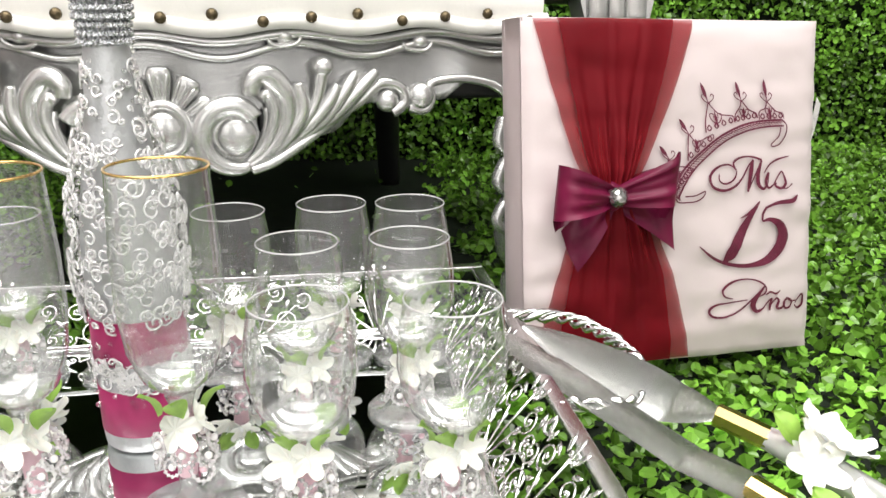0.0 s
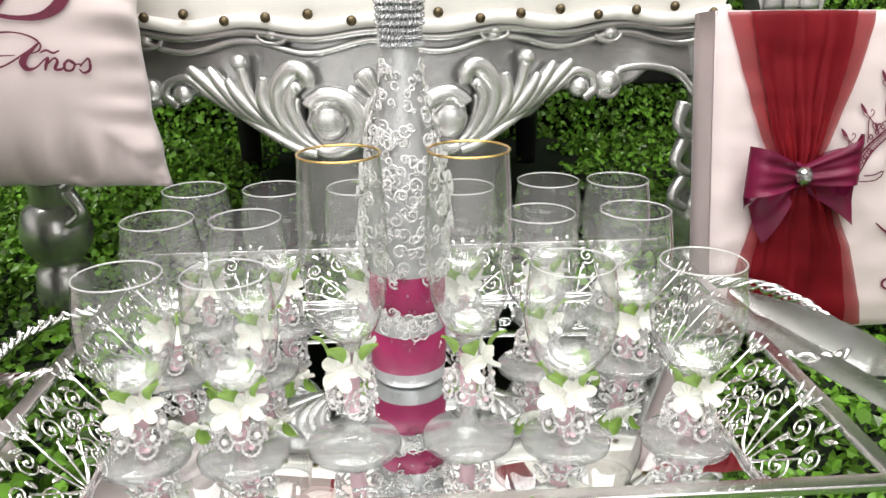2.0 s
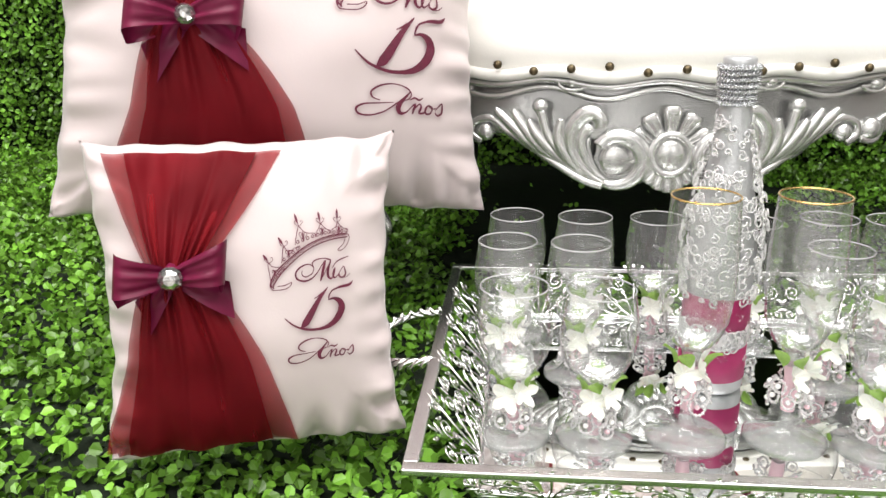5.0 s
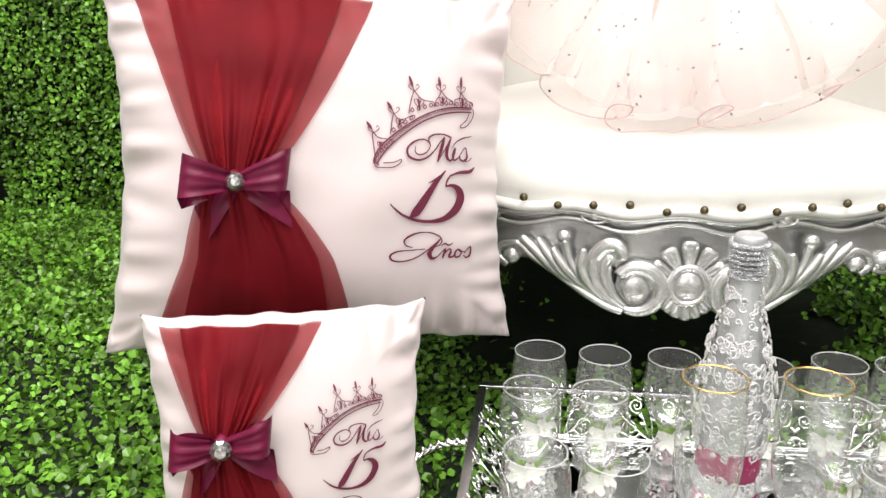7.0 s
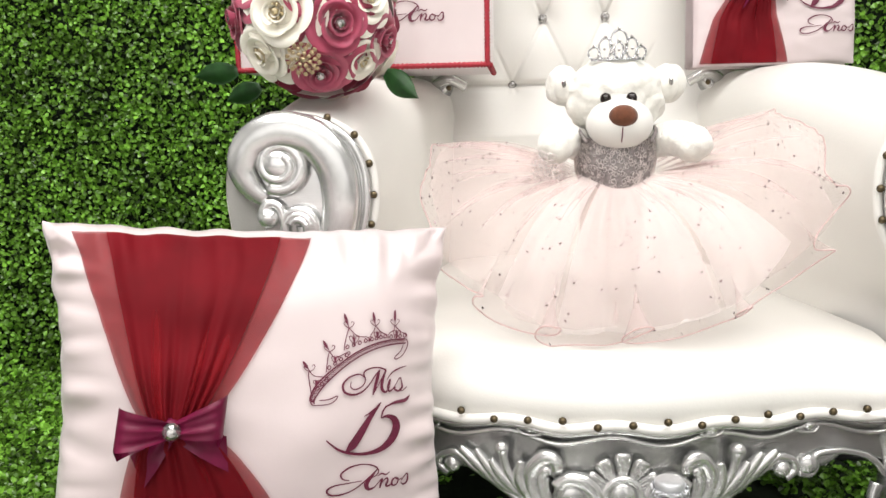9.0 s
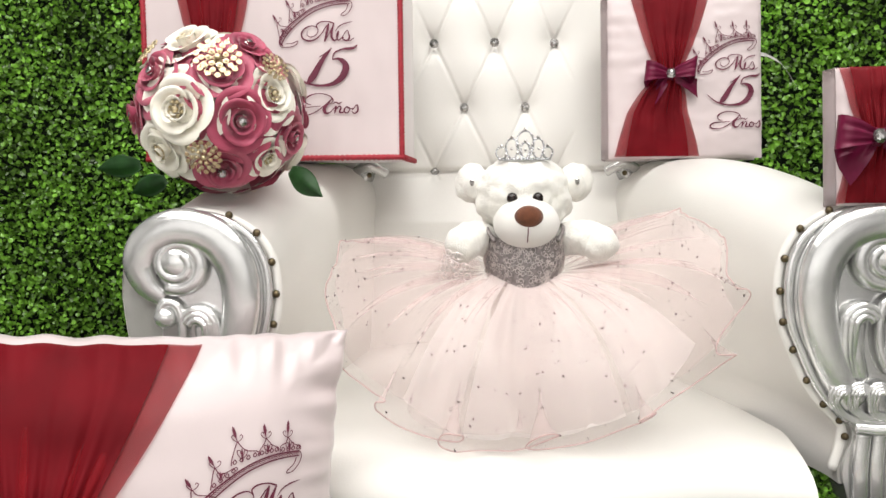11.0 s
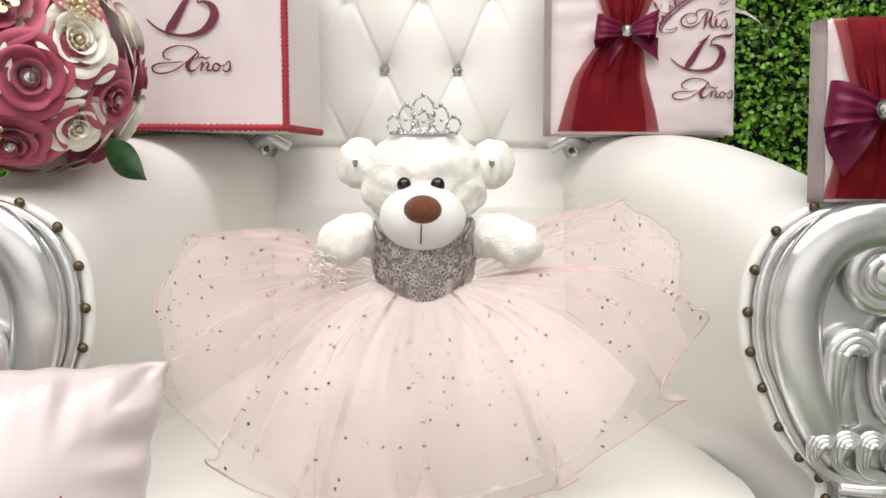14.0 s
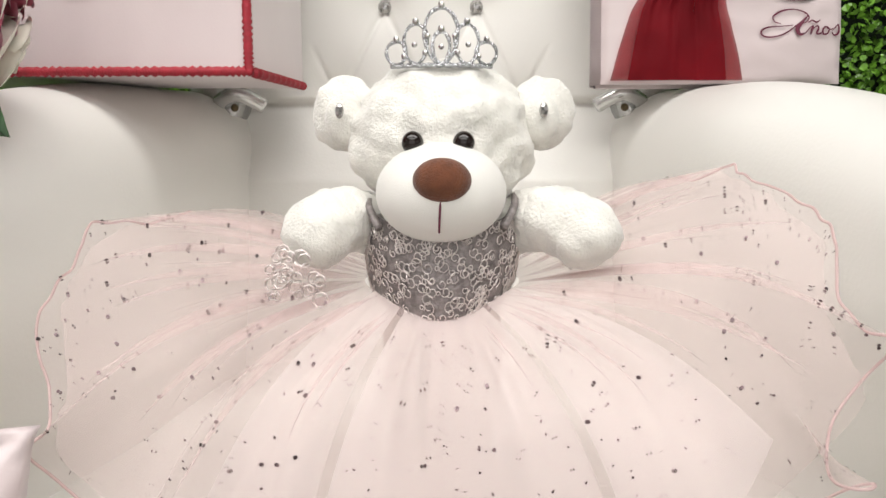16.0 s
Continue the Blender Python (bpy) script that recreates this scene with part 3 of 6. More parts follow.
for sgn in (-1, 1):
    off = 0.0 if sgn > 0 else -0.034
    arm = part("armrest", sheet(arm_fn(sgn), 60, 30), M_WHITE, chair, "rolled cream leather armrest")
    fn = arm_fn(sgn)
    cap = bmesh.new()
    cap.faces.new([cap.verts.new(fn(i / 60, 0.0) + Vector((0, 0.002, 0))) for i in range(61)])
    bmesh.ops.solidify(cap, geom=list(cap.faces), thickness=0.004)
    part("arm_facing", cap, M_WHITE, arm, smooth=False)
    outline = [(p.x + off, p.y) for p in smooth_path([(x, z, 0) for x, z in ARM_EDGE], 5)]
    bm = bmesh.new()
    fr = [bm.verts.new((sgn * x, 0.112, z)) for x, z in outline]
    f = bm.faces.new(fr)
    ex = bmesh.ops.extrude_face_region(bm, geom=[f])
    bmesh.ops.translate(bm, vec=(0, 0.05, 0), verts=[e for e in ex["geom"] if isinstance(e, bmesh.types.BMVert)])
    bmesh.ops.recalc_face_normals(bm, faces=list(bm.faces))
    front = part("arm_front", bm, M_SILVER, chair, "silver carved scroll front of the armrest", smooth=False)

    def af(x, z, d=0.0, sgn=sgn, off=off):
        return Vector((sgn * (x + off), 0.112 - d, z))

    def carve(pts, rad, flat=0.6, n=12, bm=None, steps=7):
        return tube(smooth_path([af(*p) for p in pts], steps), rad, n, bm, flat=flat)

    # double bead along the upholstery, then the broad band that rolls over into the volute
    part("rim", carve([(x, z, 0.001) for x, z in ARM_EDGE[3:13]], lambda t: 0.0055, 0.9), M_SILVER, front)
    part("rim_fillet", carve([(x + 0.012, z - 0.002, 0.003) for x, z in ARM_EDGE[4:12]], lambda t: 0.0005 + 0.0042 * math.sin(min(1, t * 1.05) * math.pi) ** 0.5, 0.8), M_SILVER, front)
    part("ridge", carve([(0.470, 0.485, 0.0), (0.443, 0.53, 0.003), (0.421, 0.585, 0.006), (0.412, 0.64, 0.008), (0.420, 0.69, 0.009), (0.450, 0.727, 0.009), (0.497, 0.739, 0.009), (0.538, 0.722, 0.009), (0.554, 0.690, 0.009), (0.543, 0.658, 0.007), (0.522, 0.640, 0.004)],
                        lambda t: 0.010 + 0.019 * math.sin(min(1, t * 0.9 + 0.1) * math.pi) ** 0.7, 0.55, 16), M_SILVER, front)
    ring = [af(0.499 + 0.036 * (1 - 0.62 * t) * math.cos(5.2 - 9.4 * t), 0.690 + 0.036 * (1 - 0.62 * t) * math.sin(5.2 - 9.4 * t), 0.008 + 0.008 * t) for t in np.linspace(0, 1, 56)]
    part("volute", tube(ring, lambda t: 0.0125 * (1 - 0.45 * t), 12, flat=0.75), M_SILVER, front)
    part("boss", ball(af(0.503, 0.691, 0.006), (0.0265, 0.016, 0.0265), None, 28, 14), M_SILVER, front)
    # plume with nested lips beside the volute's foot
    for k in range(3):
        r_ = 0.024 - 0.0065 * k
        pts = [(0.474 + r_ * math.cos(a), 0.600 + r_ * 1.05 * math.sin(a), 0.010 + 0.003 * k) for a in np.linspace(radians(20), radians(180), 7)]
        pts += [(0.474 - r_ * 0.95, 0.560, 0.008), (0.478 - r_ * 0.7, 0.525, 0.004)]
        part("plume", carve(pts, lambda t, k=k: 0.0062 - 0.0012 * k + 0.002 * math.sin(t * math.pi), 0.9), M_SILVER, front)
    part("plume_fill", carve([(0.470, 0.602, 0.004), (0.468, 0.565, 0.006), (0.478, 0.525, 0.002)], lambda t: 0.011, 0.6), M_SILVER, front)
    # stem that curls into a bead above and below
    part("stem_curl", carve([(0.528, 0.612, 0.010), (0.520, 0.634, 0.010), (0.502, 0.630, 0.010), (0.496, 0.600, 0.010), (0.500, 0.560, 0.010), (0.515, 0.534, 0.010), (0.537, 0.534, 0.010)], lambda t: 0.0085 - 0.002 * math.sin(t * math.pi), 0.9), M_SILVER, front)
    part("bead", ball(af(0.519, 0.614, 0.010), (0.0155, 0.014, 0.0155), None, 20, 12), M_SILVER, front)
    part("bead", ball(af(0.530, 0.556, 0.010), (0.0180, 0.016, 0.0165), None, 20, 12), M_SILVER, front)
    # row of three shell curls sweeping under the large bead
    for k, cx in enumerate((0.448, 0.473, 0.500)):
        bm = bmesh.new()
        for j in range(4):
            r_ = 0.0150 - 0.0036 * j
            pts = [(cx + r_ * math.cos(a), 0.503 + r_ * math.sin(a), 0.010 + 0.0025 * j) for a in np.linspace(radians(35), radians(185), 6)]
            pts += [(cx - r_ * 0.6, 0.483 - 0.004 * k + 0.002 * j, 0.009), (cx + 0.018 - 0.002 * j, 0.464 + 0.003 * j, 0.007), (cx + 0.048, 0.458 + 0.002 * j, 0.004)]
            carve(pts, lambda t: 0.0042 - 0.0018 * t, 0.95, 8, bm, 5)
        part("shell_curl", bm, M_SILVER, front)
    part("bead", ball(af(0.537, 0.490, 0.008), (0.0245, 0.020, 0.0235), None, 24, 14), M_SILVER, front)
    part("under_curl", carve([(0.470, 0.455, 0.006), (0.505, 0.453, 0.010), (0.540, 0.458, 0.010), (0.560, 0.480, 0.008)], lambda t: 0.0085, 0.8), M_SILVER, front)
    for x0, r_ in ((0.482, 0.012), (0.505, 0.010), (0.528, 0.013)):
        part("post_reed", carve([(x0 + 0.002, 0.446, 0.002), (x0 - 0.002, 0.40, 0.004), (x0, 0.345, 0.002)], lambda t, r_=r_: r_, 0.5), M_SILVER, front)
    part("edge_piping", tube(smooth_path([af(x - 0.010, z, -0.012) for x, z in ARM_EDGE[1:13]], 5), 0.0070, 8), M_WHITE, front)
    for k in range(2, 12):
        x, z = ARM_EDGE[k]
        stud(sgn * (x + off - 0.009), 0.115, z + (0.005 if k > 9 else 0))


# back rest
BUTTONS = [(-0.132, 1.097), (0.0, 1.097), (0.131, 1.097), (-0.067, 0.959), (0.067, 0.959), (-0.134, 0.821), (0.134, 0.821), (0.0, 0.821), (-0.067, 1.235), (0.067, 1.235), (0.0, 1.373), (-0.132, 1.373), (0.132, 1.373)]


def back_fn(u, v):
    x = (2 * u - 1) * 0.30
    z = 0.38 + 1.17 * v
    y = 0.80 - 0.035 * math.cos(min(1, abs(x) / 0.30) * math.pi / 2) ** 0.6
    dip = 0.0
    for bx, bz in BUTTONS:
        if abs(x - bx) > 0.2 or abs(z - bz) > 0.2:
            continue
        d2 = (x - bx) ** 2 + ((z - bz) * 0.8) ** 2
        dip += 0.012 * math.exp(-d2 / 0.00045) + 0.018 * math.exp(-d2 / 0.0032)
        for ex in (-0.066, 0.066):
            for ez in (0.138, -0.138):
                t = ((x - bx) * ex + (z - bz) * ez) / (ex * ex + ez * ez)
                if 0 < t < 0.62 and z > 0.80:
                    dd = abs((x - bx) * ez - (z - bz) * ex) / math.hypot(ex, ez)
                    dip += 0.007 * (1 - t / 0.62) ** 0.8 * math.exp(-(dd / 0.0030) ** 2)
    dip += 0.016 * math.exp(-((z - 0.818) / 0.006) ** 2)
    if z < 0.81:
        y -= 0.05 * min(1, (0.81 - z) / 0.1)
    return Vector((x, min(y + dip, 0.83), z))


part("backrest", sheet(back_fn, 190, 330), M_WHITE, chair, "button-tufted cream leather backrest")
part("back_shell", box(-0.315, 0.315, 0.832, 0.87, 0.36, 1.58, bevel=0.015), M_SILVER, chair)
for sgn in (-1, 1):
    part("back_frame", tube(smooth_path([(sgn * 0.275, 0.76, 0.806), (sgn * 0.325, 0.775, 0.84), (sgn * 0.335, 0.79, 1.0), (sgn * 0.31, 0.80, 1.25), (sgn * 0.33, 0.80, 1.5)], 8), 0.028, 12), M_SILVER, chair)
    part("frame_ring", tube(smooth_path([(sgn * 0.235, 0.735, 0.815), (sgn * 0.27, 0.722, 0.832), (sgn * 0.30, 0.735, 0.82)], 6), 0.011, 10), M_SILVER, chair)
    stud(sgn * 0.268, 0.70, 0.812)
    stud(sgn * 0.262, 0.72, 0.842)
bm = lathe([(0, 0.004), (0.004, 0.0035), (0.0088, 0.0), (0.0102, -0.003), (0.0088, -0.005)], 14)
bmesh.ops.rotate(bm, verts=bm.verts, cent=(0, 0, 0), matrix=Matrix.Rotation(radians(90), 3, "X"))
M_BUTTON = mat("crystal_button", (0.45, 0.44, 0.43), 0.10, 0.85, vary=0.5, scale=260)
button0 = None
for bx, bz in BUTTONS:
    if button0 is None:
        o = button0 = part("button", bm, M_BUTTON, chair, "faceted crystal button", smooth=False)
    else:
        o = new("button", button0.data)
        o["label"] = "faceted crystal button"
        o.parent = chair
    y = back_fn((bx / 0.30 + 1) / 2, (bz - 0.38) / 1.17).y
    o.matrix_basis = pose(bx, y - 0.019, bz)


# ---- embroidered and padded things ----
def text_mesh(body, size, shear):
    cu = bpy.data.curves.new("tmp", "FONT")
    cu.body, cu.size, cu.shear, cu.resolution_u = body, size, shear, 4
    cu.align_x = "CENTER"
    ob = new("tmp", cu)
    dg = bpy.context.evaluated_depsgraph_get()
    me = bpy.data.meshes.new_from_object(ob.evaluated_get(dg))
    bpy.data.objects.remove(ob)
    bpy.data.curves.remove(cu)
    return me


TEXTS = {}


def put_text(bm, body, size, shear, x, z, sx, fn):
    """Letters laid on a surface, x and z the middle of their foot."""
    key = (body, size, shear)
    if key not in TEXTS:
        TEXTS[key] = text_mesh(body, size, shear)
    k = len(bm.verts)
    bm.from_mesh(TEXTS[key])
    bm.verts.ensure_lookup_table()
    for v in bm.verts[k:]:
        v.co = fn(x + v.co.x * sx, z + v.co.y)


def thick(*w):
    """A stroke width that runs evenly through the given widths."""
    return lambda t: float(np.interp(t, np.linspace(0, 1, len(w)), w))


def embroidery(parent, fn, cx, cz, k, tall=1.0, lean=0.05):
    """Crown and script in burgundy thread, drawn on a 200 by 326 unit block; k metres a unit."""
    def f(x, z):
        return fn(cx + k * (x - lean * z), cz + k * tall * z, 0.0030)

    def stroke(pts, w, n=7):
        ribbon([(p.x, p.y) for p in smooth_path([(x - 750, 300 - z, 0) for x, z in pts], n)], w, f, bm)

    bm = bmesh.new()
    # band of the crown, hatched, with its two curled ends
    low = [(668, 297), (668, 290), (680, 272), (700, 252), (725, 232), (750, 217), (780, 206), (810, 201), (838, 200)]
    top = [(661, 292), (662, 284), (671, 266), (690, 247), (715, 228), (742, 211), (772, 199), (803, 193), (838, 192)]
    stroke(low, 2.2)
    stroke(top, 2.8)
    stroke([((a + 2 * c) / 3, (b + 2 * d) / 3) for (a, b), (c, d) in zip(low, top)], 1.2)
    lo, hi = smooth_path([(x, z, 0) for x, z in low], 7), smooth_path([(x, z, 0) for x, z in top], 7)
    for i in range(2, len(lo) - 1):
        stroke([(lo[i].x, lo[i].y), (hi[i - 1].x, hi[i - 1].y)], 0.9, 1)
    stroke([(661, 292), (665, 299), (676, 300), (692, 299), (703, 293), (706, 286), (692, 291), (676, 292)], 1.8)
    stroke([(838, 192), (843, 200), (839, 213), (828, 225), (817, 228), (816, 224), (828, 214), (833, 202)], 1.8)
    # five spires
    for bl, br, ap, tip, w in (((662, 286), (692, 258), (661, 241), (650, 223), 8), ((688, 244), (728, 216), (694, 208), (683, 188), 10), ((719, 207), (763, 194), (728, 167), (720, 141), 14), ((765, 194), (799, 189), (776, 165), (772, 140), 11), ((802, 191), (840, 190), (815, 166), (815, 137), 12)):
        mx, mz = (bl[0] + br[0] + ap[0]) / 3, (bl[1] + br[1] + ap[1]) / 3
        stroke([bl, (bl[0] + 0.1 * w, bl[1] - 0.9 * w), (ap[0] - 0.25 * w, ap[1] + 0.8 * w), ap], 1.7)
        stroke([br, (br[0] - 0.1 * w, br[1] - 0.6 * w), (ap[0] + 1.0 * w, ap[1] + 1.1 * w), ap], 1.7)
        stroke([ap, ((ap[0] + tip[0]) / 2, (ap[1] + tip[1]) / 2), tip], thick(1.0, 1.6, 5.4, 4.6, 0.8))
        for q in (-1, 1):
            stroke([(ap[0], ap[1] + 1), (ap[0] + q * 6, ap[1] - 3), (ap[0] + q * 9, ap[1] - 8), (ap[0] + q * 6, ap[1] - 11), (ap[0] + q * 4, ap[1] - 8)], 1.3)
            stroke([(mx, mz + 0.5 * w), (mx + q * 0.45 * w, mz + 0.1 * w), (mx + q * 0.6 * w, mz - 0.45 * w), (mx + q * 0.25 * w, mz - 0.5 * w), (mx + q * 0.2 * w, mz - 0.1 * w)], 1.4)
        stroke([(mx, mz + 0.75 * w), (mx, mz), (mx - 1, mz - 0.75 * w)], thick(0.8, 4.2, 0.8))
        for i in range(4):
            t = (i + 0.5) / 4
            bx, bz = bl[0] + (br[0] - bl[0]) * t, bl[1] + (br[1] - bl[1]) * t - 3
            stroke([(bx - 3, bz), (bx, bz - 5), (bx + 3, bz - 1), (bx, bz + 2), (bx - 3, bz)], 1.8, 4)
    # first word
    stroke([(731, 263), (730, 272), (738, 277), (751, 272), (757, 260), (747, 251), (730, 254), (717, 266), (719, 280), (735, 286), (752, 281), (766, 268), (776, 254), (784, 246)], thick(1.4, 2.6, 1.8, 3.6, 4.2, 2.4, 2.0))
    stroke([(757, 258), (754, 249), (764, 242), (782, 241), (797, 246)], thick(1.6, 3.2, 2.4, 3.4))
    stroke([(784, 245), (778, 266), (771, 289)], thick(3.0, 6.5, 5.5, 2.4))
    stroke([(771, 289), (784, 268), (797, 246)], 1.7)
    stroke([(797, 246), (790, 264), (789, 279), (796, 286), (804, 278)], thick(2.4, 6.2, 6.0, 3.4, 1.6))
    stroke([(804, 278), (806, 264), (801, 276), (804, 285), (813, 280)], thick(1.4, 3.2, 4.2, 3.4, 1.6))
    stroke([(799, 264), (808, 253), (822, 246), (841, 242)], thick(1.4, 2.2, 3.0, 1.2))
    stroke([(812, 281), (826, 263), (830, 270), (831, 280), (823, 286), (815, 282), (817, 278)], thick(1.5, 2.4, 4.2, 3.6, 2.4))
    stroke([(823, 286), (833, 286), (842, 280)], 1.6)
    # numerals
    stroke([(787, 303), (766, 327), (750, 350), (735, 372), (721, 386)], thick(1.6, 8.0, 12.0, 15.0, 16.0, 1.0))
    stroke([(754, 325), (765, 320), (775, 313)], thick(1.0, 3.2, 3.0))
    stroke([(849, 296), (838, 304), (815, 306), (796, 312)], thick(1.4, 6.0, 6.5, 4.0, 3.0))
    stroke([(797, 311), (790, 320), (787, 331)], thick(3.0, 3.6, 2.0))
    stroke([(787, 331), (800, 329), (814, 337), (818, 352), (807, 372), (786, 387), (760, 392), (735, 390), (712, 382), (697, 371), (687, 361)], thick(2.0, 6.0, 13.0, 17.0, 15.0, 10.0, 6.0, 5.4, 4.4, 3.2, 1.8))
    # second word
    stroke([(728, 438), (716, 434), (714, 424), (730, 414), (752, 411), (772, 416), (781, 425), (777, 434), (765, 438)], thick(1.6, 3.0, 3.6, 2.0, 2.8, 2.2, 1.6))
    stroke([(778, 424), (757, 441), (735, 456), (712, 463), (694, 461), (690, 452), (702, 445), (725, 443), (750, 441)], thick(1.8, 2.4, 2.6, 3.4, 3.8, 2.2, 1.6))
    stroke([(779, 423), (765, 438), (758, 449), (762, 458), (772, 456), (781, 447)], thick(2.0, 6.0, 9.0, 6.0, 2.4, 1.6))
    stroke([(781, 447), (788, 442), (785, 451), (783, 459)], thick(1.6, 3.4, 4.2, 2.4))
    stroke([(784, 453), (795, 442), (799, 446), (795, 456), (803, 456), (809, 449)], thick(1.4, 2.8, 4.2, 3.4, 1.6))
    stroke([(779, 436), (787, 432), (795, 435), (803, 431)], thick(1.4, 3.2, 3.2, 1.4))
    stroke([(813, 443), (807, 449), (808, 457), (816, 456), (820, 447), (813, 443), (820, 448), (828, 447)], thick(3.0, 3.6, 2.6, 3.0, 1.6))
    stroke([(826, 451), (838, 439), (840, 447), (838, 455), (830, 459), (825, 454)], thick(1.6, 3.0, 4.2, 3.4, 1.8))
    part("embroidery", bm, M_THREAD, parent, "burgundy crown and script embroidery")


def sash(parent, fn, gx, gz, zt, zb, tx, tw, bx, bw, gw=0.03):
    """Gathered organza from the top edge, through the knot at (gx, gz), to the bottom edge: a wide sheer layer and a denser one."""
    for nm, m, k, lift in (("sheer_sash", M_ORG_OUT, 1.0, 0.003), ("inner_sash", M_ORG_IN, 0.72, 0.006)):
        def band(u, v, k=k, lift=lift):
            s = 2 * u - 1
            if v < 0.5:
                t = 1 - v / 0.5
                c, w, z = gx + (tx - gx) * t ** 0.9, gw + (tw - gw) * t ** 0.70, gz + (zt - gz) * t
                kk = k
            else:
                t = (v - 0.5) / 0.5
                c, w, z = gx + (bx - gx) * min(1.0, t * 2.2) ** 0.8, gw + (bw - gw) * t ** 0.55, gz + (zb - gz) * t
                kk = k if k == 1.0 else 0.84 - 0.10 * t
            near = math.exp(-(t / 0.42) ** 2)
            seed = Vector((gx * 9, gz * 5, 0))
            ray = math.sin(s * 13 + 1.5 * noise.noise(seed + Vector((s * 2, 0, v > 0.5)))) + 0.6 * math.sin(s * 23 + 2)
            fold = 0.0034 * near * ray + 0.0012 * ray * (1 - near) * max(0, 1 - t) + 0.0045 * noise.noise(seed + Vector((s * 2.2, v * 7.0, k))) * (0.4 + 0.6 * t)
            # one pressed crease down the middle of each layer
            fold += 0.0016 * math.exp(-((s + 0.08) / 0.05) ** 2) - 0.0014 * math.exp(-((s - 0.42) / 0.05) ** 2)
            return fn(c + s * w * kk, z, lift + 0.011 * near * (1 - 0.5 * s * s) + fold * (1 - abs(s) ** 8))
        part(nm, sheet(band, 56, 60), m, parent)


def bow(parent, fn, gx, gz, k, tail=1.0):
    """A satin bow with two loops, two tails and a faceted gem; k is the half width."""
    base = fn(gx, gz, 0.014)

    def knot(u, v):
        a, b = u * 2 * math.pi, v * math.pi
        q = 1 + 0.10 * math.sin(a * 3 + b * 2)
        return base + Vector((0.20 * k * q * math.sin(b) * math.cos(a), 0.011 * math.sin(b) * math.sin(a) * q, 0.24 * k * math.cos(b)))
    holder = part("bow", sheet(knot, 20, 12, wrap=True), M_BURG, parent, "burgundy satin ribbon bow")

    for sgn in (-1, 1):
        def loop(u, v, sgn=sgn):
            a = u * 2 * math.pi
            d = 0.5 - 0.5 * math.cos(a)
            s = 2 * v - 1
            back = math.sin(a) < 0
            w = k * (0.12 + 0.30 * d ** 0.75)
            x = sgn * k * (1.0 + 0.05 * s * sgn - (0.06 if back else 0.0)) * d
            crease = 0.0032 * math.sin(s * 5.5 + 1.2 * sgn) * (1 - d) ** 0.7 * k / 0.06 + 0.0022 * math.sin(s * 11 + 3 * sgn) * (1 - d) * d * 3 * k / 0.06
            y = -0.005 - 0.019 * math.sin(a) * (0.35 + d) * k / 0.06 - 0.006 * d + crease
            z = s * w + k * d * (0.20 if sgn > 0 else 0.05) + (-0.16 if back else 0.05) * k * d
            return base + Vector((x, y, z))
        part("loop", sheet(loop, 34, 14), M_BURG, holder)

        def tail_fn(u, v, sgn=sgn):
            s = (u - 0.5) * 2
            ang = radians(64 if sgn > 0 else 40)
            L = k * (1.42 if sgn > 0 else 1.25) * tail
            wd = k * (0.10 + 0.24 * v ** 0.6)
            dx, dz = sgn * math.sin(ang), -math.cos(ang)
            cut = L * v * (1 - (0.26 * (s * 0.5 + 0.5)) * v)
            x = gx + dx * cut - dz * s * wd * sgn * 0.95
            z = gz + dz * cut + dx * s * wd * sgn * 0.95
            return fn(x, z, 0.019 + 0.004 * math.sin(v * 5 + s * 1.6) + 0.003 * math.sin(s * 5 + 1) * (1 - v) - 0.006 * v)
        part("tail", sheet(tail_fn, 14, 18), M_BURG, holder)
    g = lathe([(0, 0.0062), (0.0050, 0.0056), (0.0078, 0.0030), (0.0100, 0.0), (0.0098, -0.002), (0.006, -0.006)], 10)
    bmesh.ops.rotate(g, verts=g.verts, cent=(0, 0, 0), matrix=Matrix.Rotation(radians(90), 3, "X"))
    bmesh.ops.translate(g, verts=g.verts, vec=base + Vector((0, -0.016, 0)))
    part("gem", g, M_BUTTON, holder, "round faceted rhinestone", smooth=False)


def axes(tl, tr, br, bl):
    """A pose in the middle of four corners, x along the width and z up the panel; with the width and the height."""
    tl, tr, br, bl = (Vector(p) for p in (tl, tr, br, bl))
    c = (tl + tr + br + bl) / 4
    x = ((tr - tl) + (br - bl)) / 2
    z = ((tl - bl) + (tr - br)) / 2
    w, h = x.length, z.length
    x.normalize()
    z = (z - x * z.dot(x)).normalized()
    y = z.cross(x)
    m = Matrix((x, y, z)).transposed().to_4x4()
    m.translation = c
    return m, w, h


